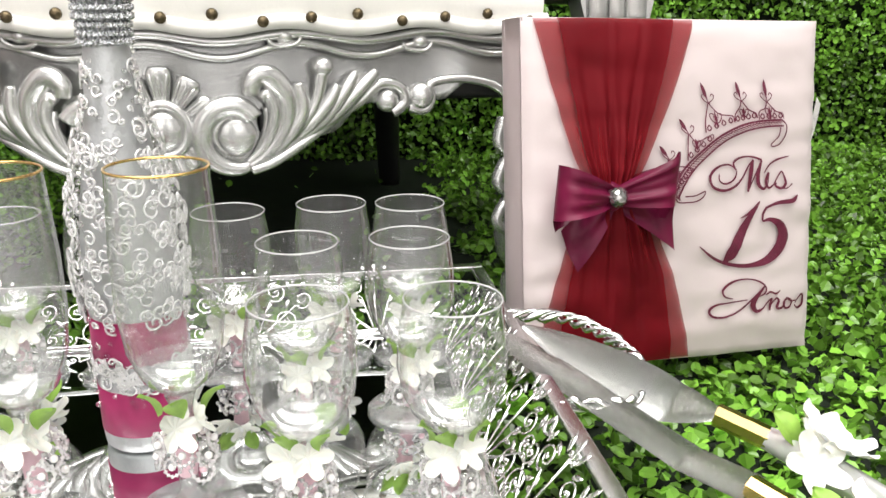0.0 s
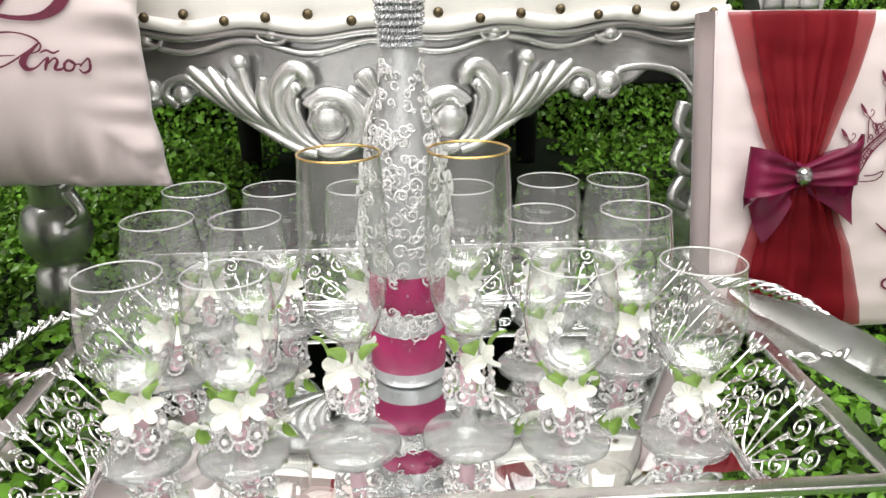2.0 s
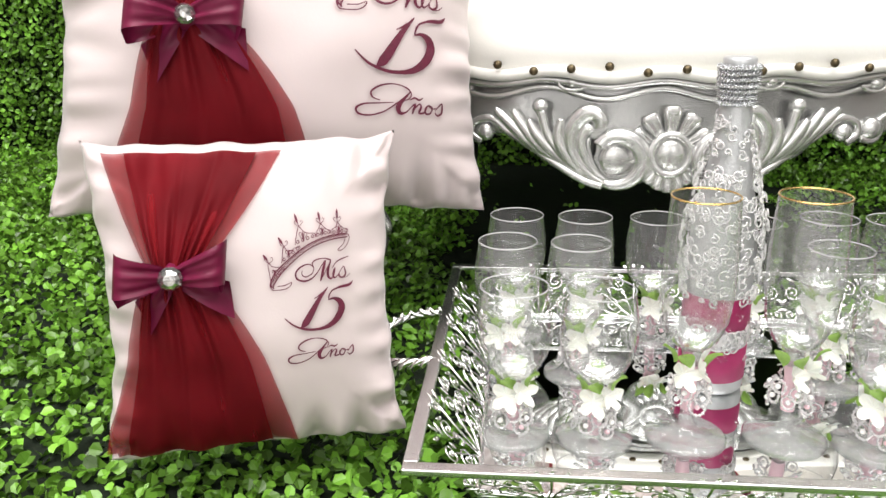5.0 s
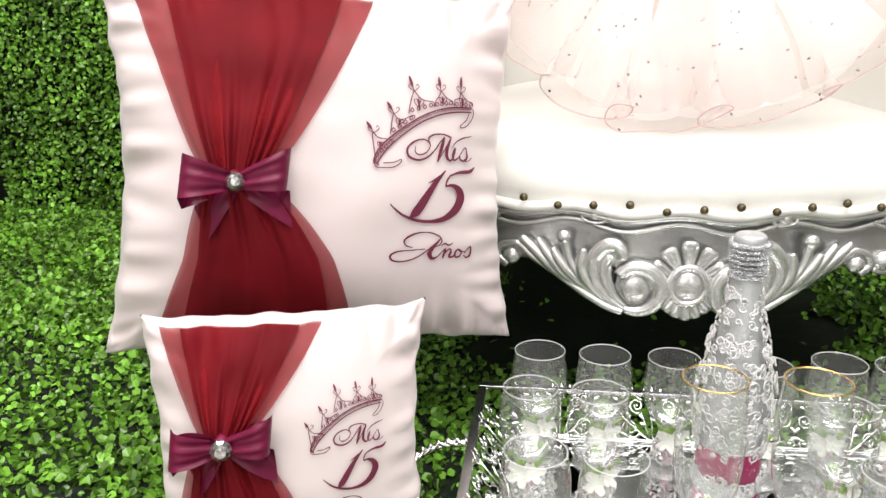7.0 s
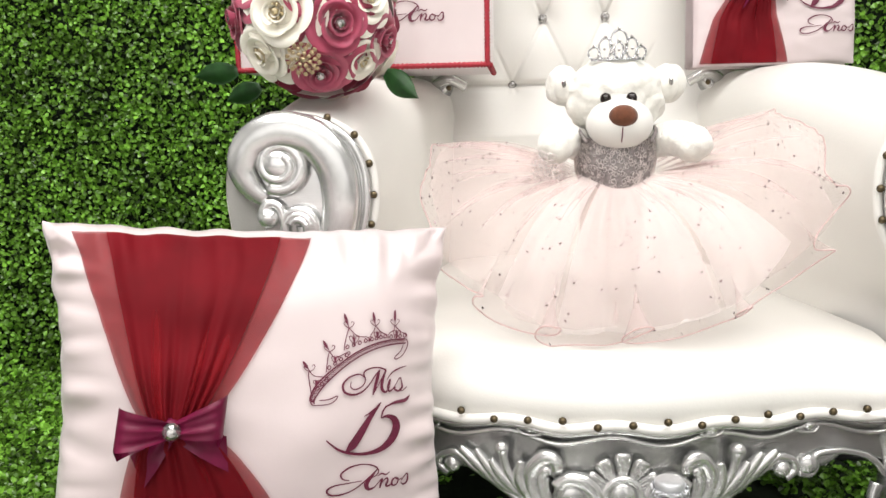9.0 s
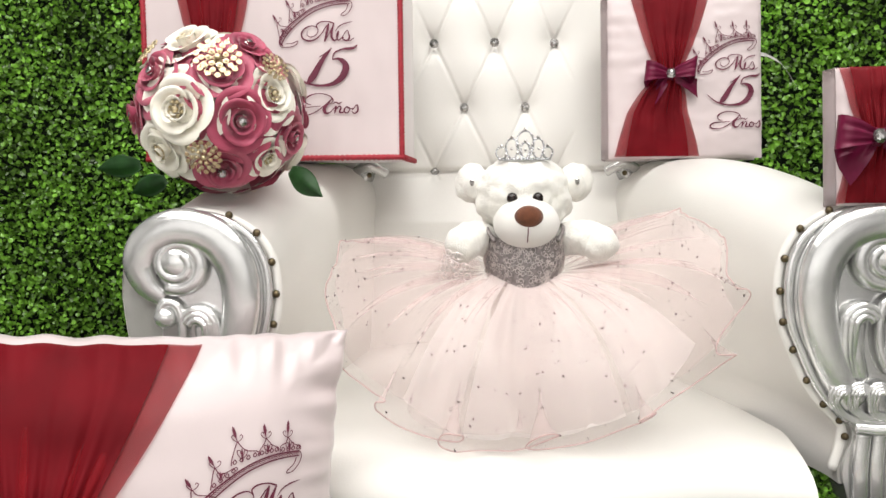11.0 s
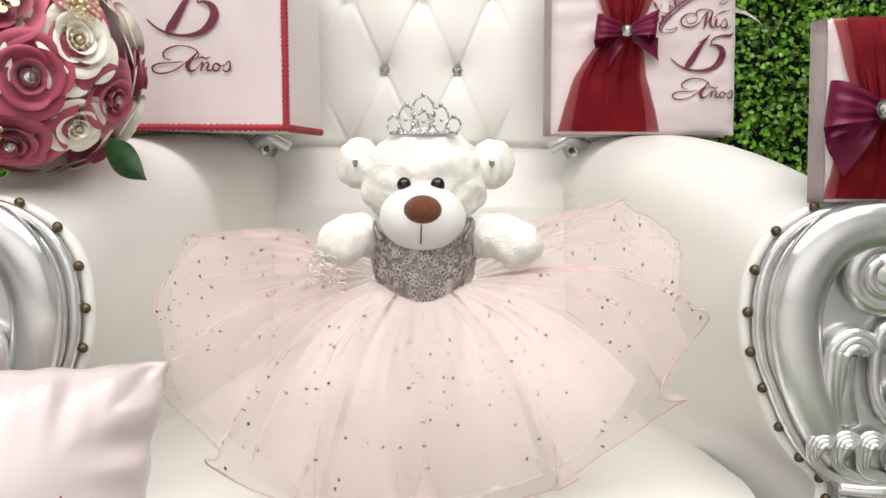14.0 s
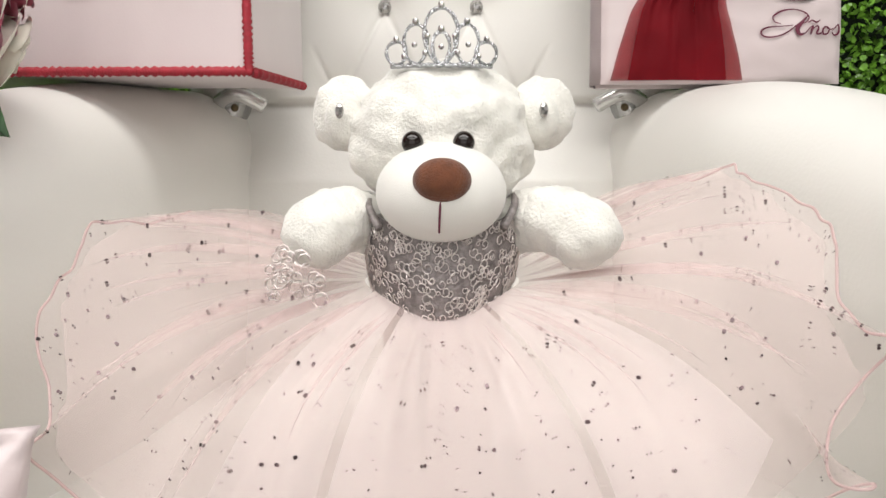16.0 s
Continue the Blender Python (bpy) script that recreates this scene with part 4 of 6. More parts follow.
def pillow(name, corners, thick, label, seed, sash_args, bow_args, emb):
    m, w, h = axes(*corners)
    ob = thing(name, m, label, "pillow")

    def skin(x, z, off=0.0, side=-1):
        u, v = max(-1, min(1, x / (w / 2))), max(-1, min(1, z / (h / 2)))
        d = thick * ((1 - abs(u) ** 2.4) * (1 - abs(v) ** 2.4)) ** 0.55
        e = max(abs(u), abs(v))
        side_edge = abs(u) > abs(v)
        pucker = noise.noise(Vector((x * (7 if side_edge else 48) + seed, z * (48 if side_edge else 7), 4.0)))
        wr = 0.0060 * noise.noise(Vector((x * 9 + seed, z * 20, 1.0))) * (1 - e) + 0.017 * pucker * math.exp(-((1 - e) / 0.20) ** 2) * min(1, (1 - e) * 25)
        px = x * (1 - 0.095 * (1 - v * v) * abs(u)) + 0.0045 * noise.noise(Vector((seed, z * 32, 0))) * abs(u) ** 6
        pz = z * (1 - 0.04 * (1 - u * u) * abs(v)) + 0.004 * noise.noise(Vector((x * 32, seed, 0))) * abs(v) ** 6
        return Vector((px, side * (d + off) + wr, pz))

    n = 110
    bm = bmesh.new()
    for side in (-1, 1):
        sheet(lambda a, b, side=side: skin((a * 2 - 1) * w / 2, (b * 2 - 1) * h / 2, 0, side) if side < 0 else skin((1 - a * 2) * w / 2, (b * 2 - 1) * h / 2, 0, side), n, n, bm)
    bmesh.ops.remove_doubles(bm, verts=bm.verts, dist=0.0004)
    part("cover", bm, M_SATIN, ob)
    sash(ob, skin, *sash_args(w, h))
    bow(ob, skin, *bow_args(w, h))
    embroidery(ob, skin, *emb(w, h))
    return ob


p_sash = lambda w, h: (-0.21 * w, -0.04 * h, 0.475 * h, -0.475 * h, -0.155 * w, 0.280 * w, -0.160 * w, 0.235 * w, 0.026)
pillow("kneeling_pillow", ((-0.638, -0.076, 0.638), (-0.173, 0.137, 0.612), (-0.175, 0.037, 0.175), (-0.615, -0.159, 0.224)), 0.095,
       "large blush satin pillow with burgundy sash, bow and embroidery", 3.0,
       p_sash, lambda w, h: (-0.21 * w, -0.04 * h, 0.056), lambda w, h: (0.237 * w, 0.0 * h, w / 665, 0.90, 0.0))
pillow("small_pillow", ((-0.476, -0.294, 0.325), (-0.231, -0.2, 0.32), (-0.225, -0.25, 0.035), (-0.492, -0.345, 0.040)), 0.052,
       "small blush satin pillow with burgundy bow standing on the turf", 8.0,
       lambda w, h: (-0.235 * w, 0.12 * h, 0.475 * h, -0.475 * h, -0.155 * w, 0.280 * w, -0.195 * w, 0.32 * w, 0.016),
       lambda w, h: (-0.230 * w, 0.12 * h, 0.044), lambda w, h: (0.200 * w, 0.050 * h, w / 660, 1.0, 0.0))


def padded_book(name, m, w, h, t, label, category, sash_a, bow_a, emb, pad=0.012):
    """A padded satin album: front at y = 0, w wide, h high, t thick; x from 0, z from 0 at the bottom edge."""
    ob = thing(name, m, label, category)

    def skin(x, z, off=0.0):
        u, v = max(-1, min(1, x / (w / 2) - 1)), max(-1, min(1, z / (h / 2) - 1))
        d = pad * ((1 - abs(u) ** 6) * (1 - abs(v) ** 6)) ** 0.5
        wr = 0.0022 * noise.noise(Vector((x * 12, z * 42, w * 77))) + 0.0012 * noise.noise(Vector((x * 40, z * 60, w * 31)))
        return Vector((x, -(d + off) + wr, z))

    bm = sheet(lambda a, b: skin(a * w, b * h), 60, 70)
    part("front_cover", bm, M_SATIN, ob)
    part("cover_board", box(0.0006, w - 0.0006, 0.0012, 0.0065, 0.0006, h - 0.0006), M_SATIN, ob)
    b = sheet(lambda a, k: Vector((-0.012 * math.sin(k * math.pi) + 0.002, t * k, a * h)), 10, 12)
    bmesh.ops.solidify(b, geom=list(b.faces), thickness=0.004)
    part("spine", b, M_SATIN, ob)
    part("back_cover", box(0, w, t - 0.006, t, 0, h, bevel=0.002), M_SATIN, ob)
    part("pages", box(0.006, w - 0.008, 0.007, t - 0.007, 0.006, h - 0.006), M_PETAL, ob)
    sash(ob, skin, *sash_a)
    bow(ob, skin, *bow_a)
    embroidery(ob, skin, *emb)
    return ob


# album leaning on the chair's front leg
m, w, h = axes((0.404, 0.067, 0.352), (0.719, 0.113, 0.349), (0.737, 0.050, 0.006), (0.404, 0.006, 0.012))
padded_book("photo_album", m @ Matrix.Translation((-w / 2, 0, -h / 2)), w, h, 0.045, "blush satin album with burgundy sash leaning against the chair leg", "album",
            (0.255 * w, 0.505 * h, 0.995 * h, 0.01 * h, 0.290 * w, 0.258 * w, 0.280 * w, 0.265 * w, 0.015), (0.250 * w, 0.505 * h, 0.062), (0.690 * w, 0.475 * h, w / 425, 0.97, 0.16))
# album on the armrest beside the backrest
padded_book("guest_book", CHAIR @ pose(0.222, 0.635, 0.839, -5, 0, 0), 0.305, 0.325, 0.045, "blush satin guest book with burgundy sash standing on the armrest", "album",
            (0.116, 0.163, 0.324, 0.004, 0.122, 0.078, 0.095, 0.084, 0.015), (0.116, 0.163, 0.050), (0.234, 0.165, 0.305 / 460))
padded_book("small_guest_book", CHAIR @ pose(0.434, 0.105, 0.762, -6, 0, -4), 0.225, 0.187, 0.035, "small blush satin book with burgundy sash on the carved armrest", "album",
            (0.040, 0.088, 0.186, 0.003, 0.044, 0.041, 0.034, 0.036, 0.012), (0.040, 0.088, 0.054), (0.136, 0.090, 0.225 / 450))
# ties of the two albums
def tie(book_name, pts, label):
    ob = bpy.data.objects[book_name]
    p = smooth_path(pts, 8)
    bm = bmesh.new()
    rows = []
    for i, q in enumerate(p):
        rows.append((bm.verts.new(q + Vector((0.0, 0, 0.004))), bm.verts.new(q + Vector((0.007, 0.002, -0.004)))))
    for a, b in zip(rows, rows[1:]):
        bm.faces.new((a[0], b[0], b[1], a[1]))
    bmesh.ops.solidify(bm, geom=list(bm.faces), thickness=0.0006)
    part("ribbon_tie", bm, M_UNDER, ob, label)


tie("guest_book", [(0.300, 0.03, 0.215), (0.325, 0.03, 0.212), (0.352, 0.02, 0.190), (0.372, 0.01, 0.150)], "narrow white satin ribbon tie")
tie("photo_album", [(0.312, 0.03, 0.190), (0.335, 0.03, 0.208), (0.356, 0.04, 0.236), (0.372, 0.05, 0.268)], "narrow white satin ribbon tie")

# riser behind the small pillow, under the large one
tagged(part("display_riser", box(-0.47, -0.37, -0.12, -0.02, -0.02, 0.19, bevel=0.004), M_BLACK), "small black display riser under the large pillow", "riser")

# ---- keepsake box on the armrest ----
kb = thing("keepsake_box", CHAIR @ pose(-0.40, 0.42, 0.838), "blush satin keepsake box with red braid edges on the armrest", "box")
KW, KH, KD = 0.456, 0.345, 0.28


def kb_skin(x, z, off=0.0):
    wr = 0.0022 * noise.noise(Vector((x * 14, z * 9, 3))) + 0.0015 * noise.noise(Vector((x * 40, z * 16, 9)))
    return Vector((x, wr - off - 0.004, z))


part("body", box(-KW / 2, KW / 2, 0, KD, 0, KH, bevel=0.006), M_SATIN, kb)
part("front_panel", sheet(lambda a, b: kb_skin((a - 0.5) * (KW - 0.012), 0.006 + b * (KH - 0.012)), 40, 30), M_SATIN, kb)


def braid(pts, parent):
    p = smooth_path(pts, 40)
    part("braid", tube(p, lambda t: 0.0048 + 0.0012 * math.sin(t * 2 * math.pi * 55), 8), M_RED, parent, "red woven braid trim")


X0, X1 = -KW / 2, KW / 2
for a, b in (((X0, -0.004, 0.004), (X1, -0.004, 0.004)), ((X0, -0.004, KH - 0.004), (X1, -0.004, KH - 0.004)), ((X1 - 0.004, -0.004, 0.004), (X1 - 0.004, -0.004, KH)), ((X0 + 0.004, -0.004, 0.004), (X0 + 0.004, -0.004, KH)), ((X1, 0, 0.003), (X1, KD, 0.003)), ((X1, 0, KH), (X1, KD, KH))):
    braid([a, Vector(a).lerp(Vector(b), 0.33), Vector(a).lerp(Vector(b), 0.67), b], kb)
sash(kb, kb_skin, -0.10, 0.150, KH - 0.002, 0.002, -0.10, 0.075, -0.10, 0.085, 0.022)
bow(kb, kb_skin, -0.10, 0.150, 0.050)
embroidery(kb, kb_skin, 0.078, 0.195, 0.00072)

# ---- bouquet on the armrest ----
bq = thing("bouquet", CHAIR @ pose(-0.425, 0.205, 0.796) @ Matrix.Scale(1.11, 4), "round bouquet of dusty rose and cream satin roses with brooches", "bouquet")
BC = Vector((0, 0, 0.095))


def rose_mesh(R, seed):
    """A full-blown satin rose: wide overlapping cupped petals with rolled lips round a spiral bud."""
    rng = random.Random(seed)
    bm = bmesh.new()
    layers = [(0.16, 2, 0.62, 0.02), (0.30, 3, 0.62, 0.05), (0.50, 3, 0.56, 0.10), (0.72, 4, 0.42, 0.16), (0.95, 5, 0.20, 0.20)]
    for r, n, h, lip in layers:
        turn = rng.random() * 6.3
        for k in range(n):
            a0 = turn + 2 * math.pi * (k + rng.uniform(-0.12, 0.12)) / n
            span = math.pi / n * 1.30
            rag, ph, big, lean = rng.uniform(-0.05, 0.05), rng.random() * 6, rng.uniform(0.88, 1.08), rng.uniform(-0.07, 0.07)

            def petal(u, v, r=r, a0=a0, span=span, h=h, lip=lip, rag=rag, ph=ph, big=big, lean=lean):
                s = 2 * u - 1
                e = v * (1 - 0.34 * abs(s) ** 2.2)
                a = a0 + s * span * (0.35 + 0.65 * math.sin(min(1, v * 1.3 + 0.1) * math.pi / 2))
                roll = max(0.0, e - 0.62) / 0.38
                rr = R * (r * big * (0.28 + 0.72 * math.sin(e * math.pi / 2) ** 0.9) + (0.05 + lean) * s * e + lip * roll)
                z = R * ((h + rag) * math.sin(e * math.pi * 0.52) + lean * s * 0.6 * e + 0.02 - 0.10 * r - 0.55 * lip * roll ** 2.0)
                z += R * 0.030 * math.sin(s * 3.4 + ph) * e
                return Vector((rr * math.cos(a), rr * math.sin(a), z))
            sheet(petal, 14, 10, bm)
    ball((0, 0, R * 0.02), (R * 0.55, R * 0.55, R * 0.22), bm, 12, 6)
    return bm


def brooch_mesh(R, rings):
    bm = bmesh.new()
    for k, (r, n, q) in enumerate(rings):
        for i in range(n):
            a = 2 * math.pi * (i + 0.5 * k) / n
            ball((r * R * math.cos(a), r * R * math.sin(a), R * 0.12 * (1 - r)), (q * R, q * R, q * R * 0.8), bm, 7, 5)
            if n > 1:
                tube([Vector((r * R * math.cos(a) + q * R * 1.1 * math.cos(b), r * R * math.sin(a) + q * R * 1.1 * math.sin(b), R * 0.05)) for b in np.linspace(0, 2 * math.pi, 9, endpoint=False)], R * 0.035, 5, bm, closed=True)
    for i in range(14):
        a = 2 * math.pi * i / 14
        tube([Vector((R * q * math.cos(a + 0.5 * q), R * q * math.sin(a + 0.5 * q), 0)) for q in (0.1, 0.4, 0.7, 0.95)], R * 0.022, 5, bm)
    return bm


ROSES = [(333, 330, 1, 0.047), (245, 470, 1, 0.043), (640, 270, 1, 0.040), (612, 505, 1, 0.032), (330, 75, 1, 0.046), (150, 150, 1, 0.036),
         (225, 195, 0, 0.044), (118, 335, 0, 0.042), (545, 372, 0, 0.045), (475, 190, 0, 0.045), (455, 545, 0, 0.040), (690, 420, 0, 0.036), (545, 90, 0, 0.040), (250, 45, 0, 0.038), (610, 150, 0, 0.036)]
for i, (px, py, cream, R) in enumerate(ROSES):
    d = Vector(((px - 398) / 330 * 0.122, 0, -(py - 325) / 330 * 0.122))
    y = -math.sqrt(max(0.0008, 0.118 ** 2 - d.length_squared))
    n = Vector((d.x, y, d.z)).normalized()
    q = n.to_track_quat("Z", "Y").to_matrix().to_4x4()
    q.translation = BC + n * 0.092
    R *= 1.06
    o = part("rose", rose_mesh(R, i), M_CREAM if cream else M_ROSE, bq, "cream satin rose" if cream else "dusty rose satin rose")
    o.matrix_basis = q
    g = part("rhinestone", ball((0, 0, R * 0.52), (R * 0.16, R * 0.16, R * 0.12), None, 8, 5) if not cream else brooch_mesh(R * 0.24, [(0.0, 1, 0.42), (0.75, 8, 0.22)]), M_BUTTON if not cream else M_PALEGOLD, o, smooth=False)
    if cream:
        g.matrix_basis = pose(0, 0, R * 0.50)
rng = random.Random(4)
for i in range(12):
    a = 2 * math.pi * i / 12
    n = Vector((math.cos(a), 0.55, math.sin(a))).normalized()
    q = n.to_track_quat("Z", "Y").to_matrix().to_4x4()
    q.translation = BC + n * 0.085
    o = new("rose", bpy.data.objects["rose"].data if i % 2 else bpy.data.objects["rose.006"].data)
    o.parent, o.matrix_basis = bq, q
part("core", ball(BC, 0.085, None, 20, 12), M_ROSE, bq)
for px, py, R, nm in ((468, 168, 0.027, "gold filigree brooch"), (415, 482, 0.021, "rhinestone spray brooch"), (195, 125, 0.018, "rhinestone brooch"), (630, 185, 0.018, "rhinestone brooch")):
    d = Vector(((px - 398) / 330 * 0.122, 0, -(py - 325) / 330 * 0.122))
    n = Vector((d.x, -math.sqrt(max(0.001, 0.12 ** 2 - d.length_squared)), d.z)).normalized()
    q = n.to_track_quat("Z", "Y").to_matrix().to_4x4()
    q.translation = BC + n * 0.122
    o = part("brooch", brooch_mesh(R, [(0.0, 1, 0.16), (0.40, 7, 0.10), (0.70, 10, 0.10), (0.95, 14, 0.10)]), M_PALEGOLD, bq, nm, smooth=False)
    o.matrix_basis = q
M_ROSELEAF = mat("rose_leaf", (0.03, 0.10, 0.025), 0.45, vary=0.3, scale=60)
for p0, d in (((0.10, -0.055, 0.02), (0.045, -0.02, -0.035)), ((-0.115, 0.0, 0.03), (-0.075, 0.03, -0.005)), ((-0.10, 0.05, 0.01), (-0.06, 0.02, -0.02))):
    p0, d = Vector(p0), Vector(d)
    s = d.cross(Vector((0, 1, 0.2))).normalized() * 0.016
    bm = sheet(lambda u, v: p0 + d * v + s * (2 * u - 1) * math.sin(min(1, v * 0.9 + 0.12) * math.pi) + Vector((0, -0.008 * math.sin(v * 3) * (1 - abs(2 * u - 1)), 0)), 6, 10)
    bmesh.ops.solidify(bm, geom=list(bm.faces), thickness=0.0008)
    part("leaf", bm, M_ROSELEAF, bq)
part("handle", lathe([(0, -0.01), (0.016, -0.008), (0.018, 0.05), (0, 0.055)], 14, 0.0, 0.06), M_CREAM, bq)

# ---- teddy bear in a gown ----
BX = 0.022
rng = random.Random(11)
bm = bmesh.new()
ball((BX, 0.235, 0.776), (0.074, 0.066, 0.062), bm, 96, 60, 0, 0.085, 52)
ball((BX, 0.245, 0.600), (0.050, 0.050, 0.15), bm, 40, 28, 0, 0.03, 45)
for sgn in (-1, 1):
    ball((BX + sgn * 0.078, 0.240, 0.796), (0.027, 0.020, 0.030), bm, 48, 32, 0, 0.13, 52)
    ball((BX + sgn * 0.076, 0.222, 0.792), (0.016, 0.012, 0.020), bm, 20, 12, 0, 0.05, 60)
    e = Vector((BX + (0.108 if sgn > 0 else -0.092), 0.180, 0.706))
    s0 = Vector((BX + sgn * 0.058, 0.225, 0.708))
    for k in range(7):
        t = k / 6
        ball(s0.lerp(e, t) + Vector((0, 0, 0.008 * math.sin(t * 3))), 0.0245 + 0.002 * t, bm, 30, 20, 0, 0.13, 60)
ball((BX, 0.172, 0.738), (0.048, 0.040, 0.037), bm, 36, 24, 1)
ball((BX + 0.001, 0.139, 0.749), (0.0205, 0.014, 0.0160), bm, 30, 20, 2)
for sgn in (-1, 1):
    ball((BX - 0.002 + sgn * 0.0185, 0.1695, 0.7745), (0.0080, 0.0080, 0.0084), bm, 18, 12, 3)
tube(smooth_path([(BX, 0.1330, 0.736), (BX - 0.0005, 0.1328, 0.726), (BX - 0.001, 0.137, 0.713)], 6), 0.0008, 6, bm, mi=4)
# plush pile: short tapered hairs over the furry parts
bm.faces.ensure_lookup_table()
furry = [f for f in bm.faces if f.material_index == 0 and f.calc_center_median().z > 0.64]
area = [f.calc_area() for f in furry]
picks = rng.choices(range(len(furry)), weights=area, k=85000)
strands = []
for i in picks:
    f = furry[i]
    vs = [v.co for v in f.verts]
    w = [rng.random() for _ in vs]
    tot = sum(w)
    p = sum((v * q for v, q in zip(vs, w)), Vector()) / tot
    nn = f.normal
    clump = Vector((noise.noise(p * 90), noise.noise(p * 90 + Vector((9, 0, 0))), noise.noise(p * 90 + Vector((0, 9, 0))) - 0.15))
    d = (nn * 1.0 + clump * 1.7 + Vector((rng.gauss(0, 0.25), rng.gauss(0, 0.25), rng.gauss(0, 0.25)))).normalized()
    s = d.cross(nn)
    if s.length < 1e-4:
        continue
    strands.append((p - nn * 0.0005, d * rng.uniform(0.005, 0.012), s.normalized() * 0.0006))
for p, d, s in strands:
    a, b, c = bm.verts.new(p - s), bm.verts.new(p + s), bm.verts.new(p + d)
    bm.faces.new((a, b, c)).material_index = 5
bear = part("teddy_bear", bm, [M_FUR, M_MUZZLE, M_NOSE, M_EYE, M_THREAD, M_PILE])
bear.matrix_world = CHAIR
tagged(bear, "white plush teddy bear with brown velvet nose seated on the chair", "teddy bear")
er = thing("earring", CHAIR, "small iridescent rhinestone ear studs of the bear", "jewellery")
for sgn in (-1, 1):
    part("rhinestone", ball((BX + sgn * 0.078, 0.205, 0.798), (0.0035, 0.004, 0.006), None, 8, 6), M_BUTTON, er, smooth=False)

gown = thing("doll_gown", CHAIR, "blush tulle gown with silver lace bodice worn by the bear", "dress")


def bodice(u, v):
    a = u * 2 * math.pi
    k = 1.0 + 0.06 * math.sin(v * math.pi)
    top = 0.722 - 0.010 * (1 - math.sin(a)) / 2 + 0.010 * abs(math.cos(a)) ** 3
    dip = 0.020 * max(0, -math.sin(a)) ** 4
    z = (0.655 - dip) * (1 - v) + top * v
    return Vector((BX + 0.059 * k * math.cos(a) * (0.94 + 0.06 * v), 0.222 + 0.063 * k * math.sin(a), z))


part("bodice", sheet(bodice, 60, 14, wrap=True), M_LACE, gown, "silver corded lace bodice")
M_CORD = mat("silver_cord", (0.74, 0.68, 0.66), 0.3, 0.85, vary=0.15, scale=90)
rng = random.Random(21)
bm = bmesh.new()
for k in range(420):
    u, v = rng.uniform(0.45, 1.05), rng.uniform(0.06, 0.97)
    r = rng.uniform(0.002, 0.0055)
    t0 = rng.random() * 6
    pts = []
    for i in range(12):
        a = t0 + i * rng.choice((0.55, 0.6))
        rr = r * (1 - 0.05 * i)
        q = bodice((u + rr * math.cos(a) / 0.42) % 1.0, min(1, max(0, v + rr * math.sin(a) / 0.075)))
        c = Vector((BX, 0.222, q.z))
        pts.append(q + (q - c).normalized() * 0.0012)
    tube(pts, 0.00048, 4, bm)
part("lace_cord", bm, M_CORD, gown, kind="stuff")
for sgn in (-1, 1):
    part("strap", tube(smooth_path([(BX + sgn * 0.046, 0.172, 0.712), (BX + sgn * 0.055, 0.190, 0.726), (BX + sgn * 0.057, 0.215, 0.732)], 8), 0.0032, 6), M_LACE, gown)
bm = bmesh.new()
for k in range(26):
    c = Vector((BX - 0.104 + rng.uniform(-0.018, 0.018), 0.146 + rng.uniform(-0.006, 0.012), 0.680 + rng.uniform(-0.018, 0.018)))
    r = rng.uniform(0.003, 0.006)
    tube([c + Vector((r * math.cos(i * 0.7), 0.001 * i % 0.003, r * math.sin(i * 0.7))) for i in range(9)], 0.0007, 4, bm)
part("lace_cuff", bm, M_CORD, gown, "silver corded lace cuff", kind="stuff")

HEM = [(50, 0.24, 0.33, 0.735), (25, 0.265, 0.25, 0.75), (5, 0.30, 0.17, 0.715), (-15, 0.308, 0.11, 0.64), (-38, 0.265, 0.055, 0.555), (-62, 0.155, 0.030, 0.478), (-90, 0.03, 0.030, 0.450), (-118, -0.090, 0.032, 0.452),
       (-142, -0.168, 0.050, 0.492), (-165, -0.238, 0.095, 0.550), (-185, -0.264, 0.14, 0.64), (-205, -0.252, 0.21, 0.705), (-230, -0.21, 0.32, 0.705)]


HEM_LINE = smooth_path([h[1:] for h in HEM], 24)


def hem(t):
    x = t * (len(HEM) - 1)
    a = float(np.interp(x, range(len(HEM)), [h[0] for h in HEM]))
    q = t * (len(HEM_LINE) - 1)
    i = min(int(q), len(HEM_LINE) - 2)
    return radians(a), HEM_LINE[i].lerp(HEM_LINE[i + 1], q - i)


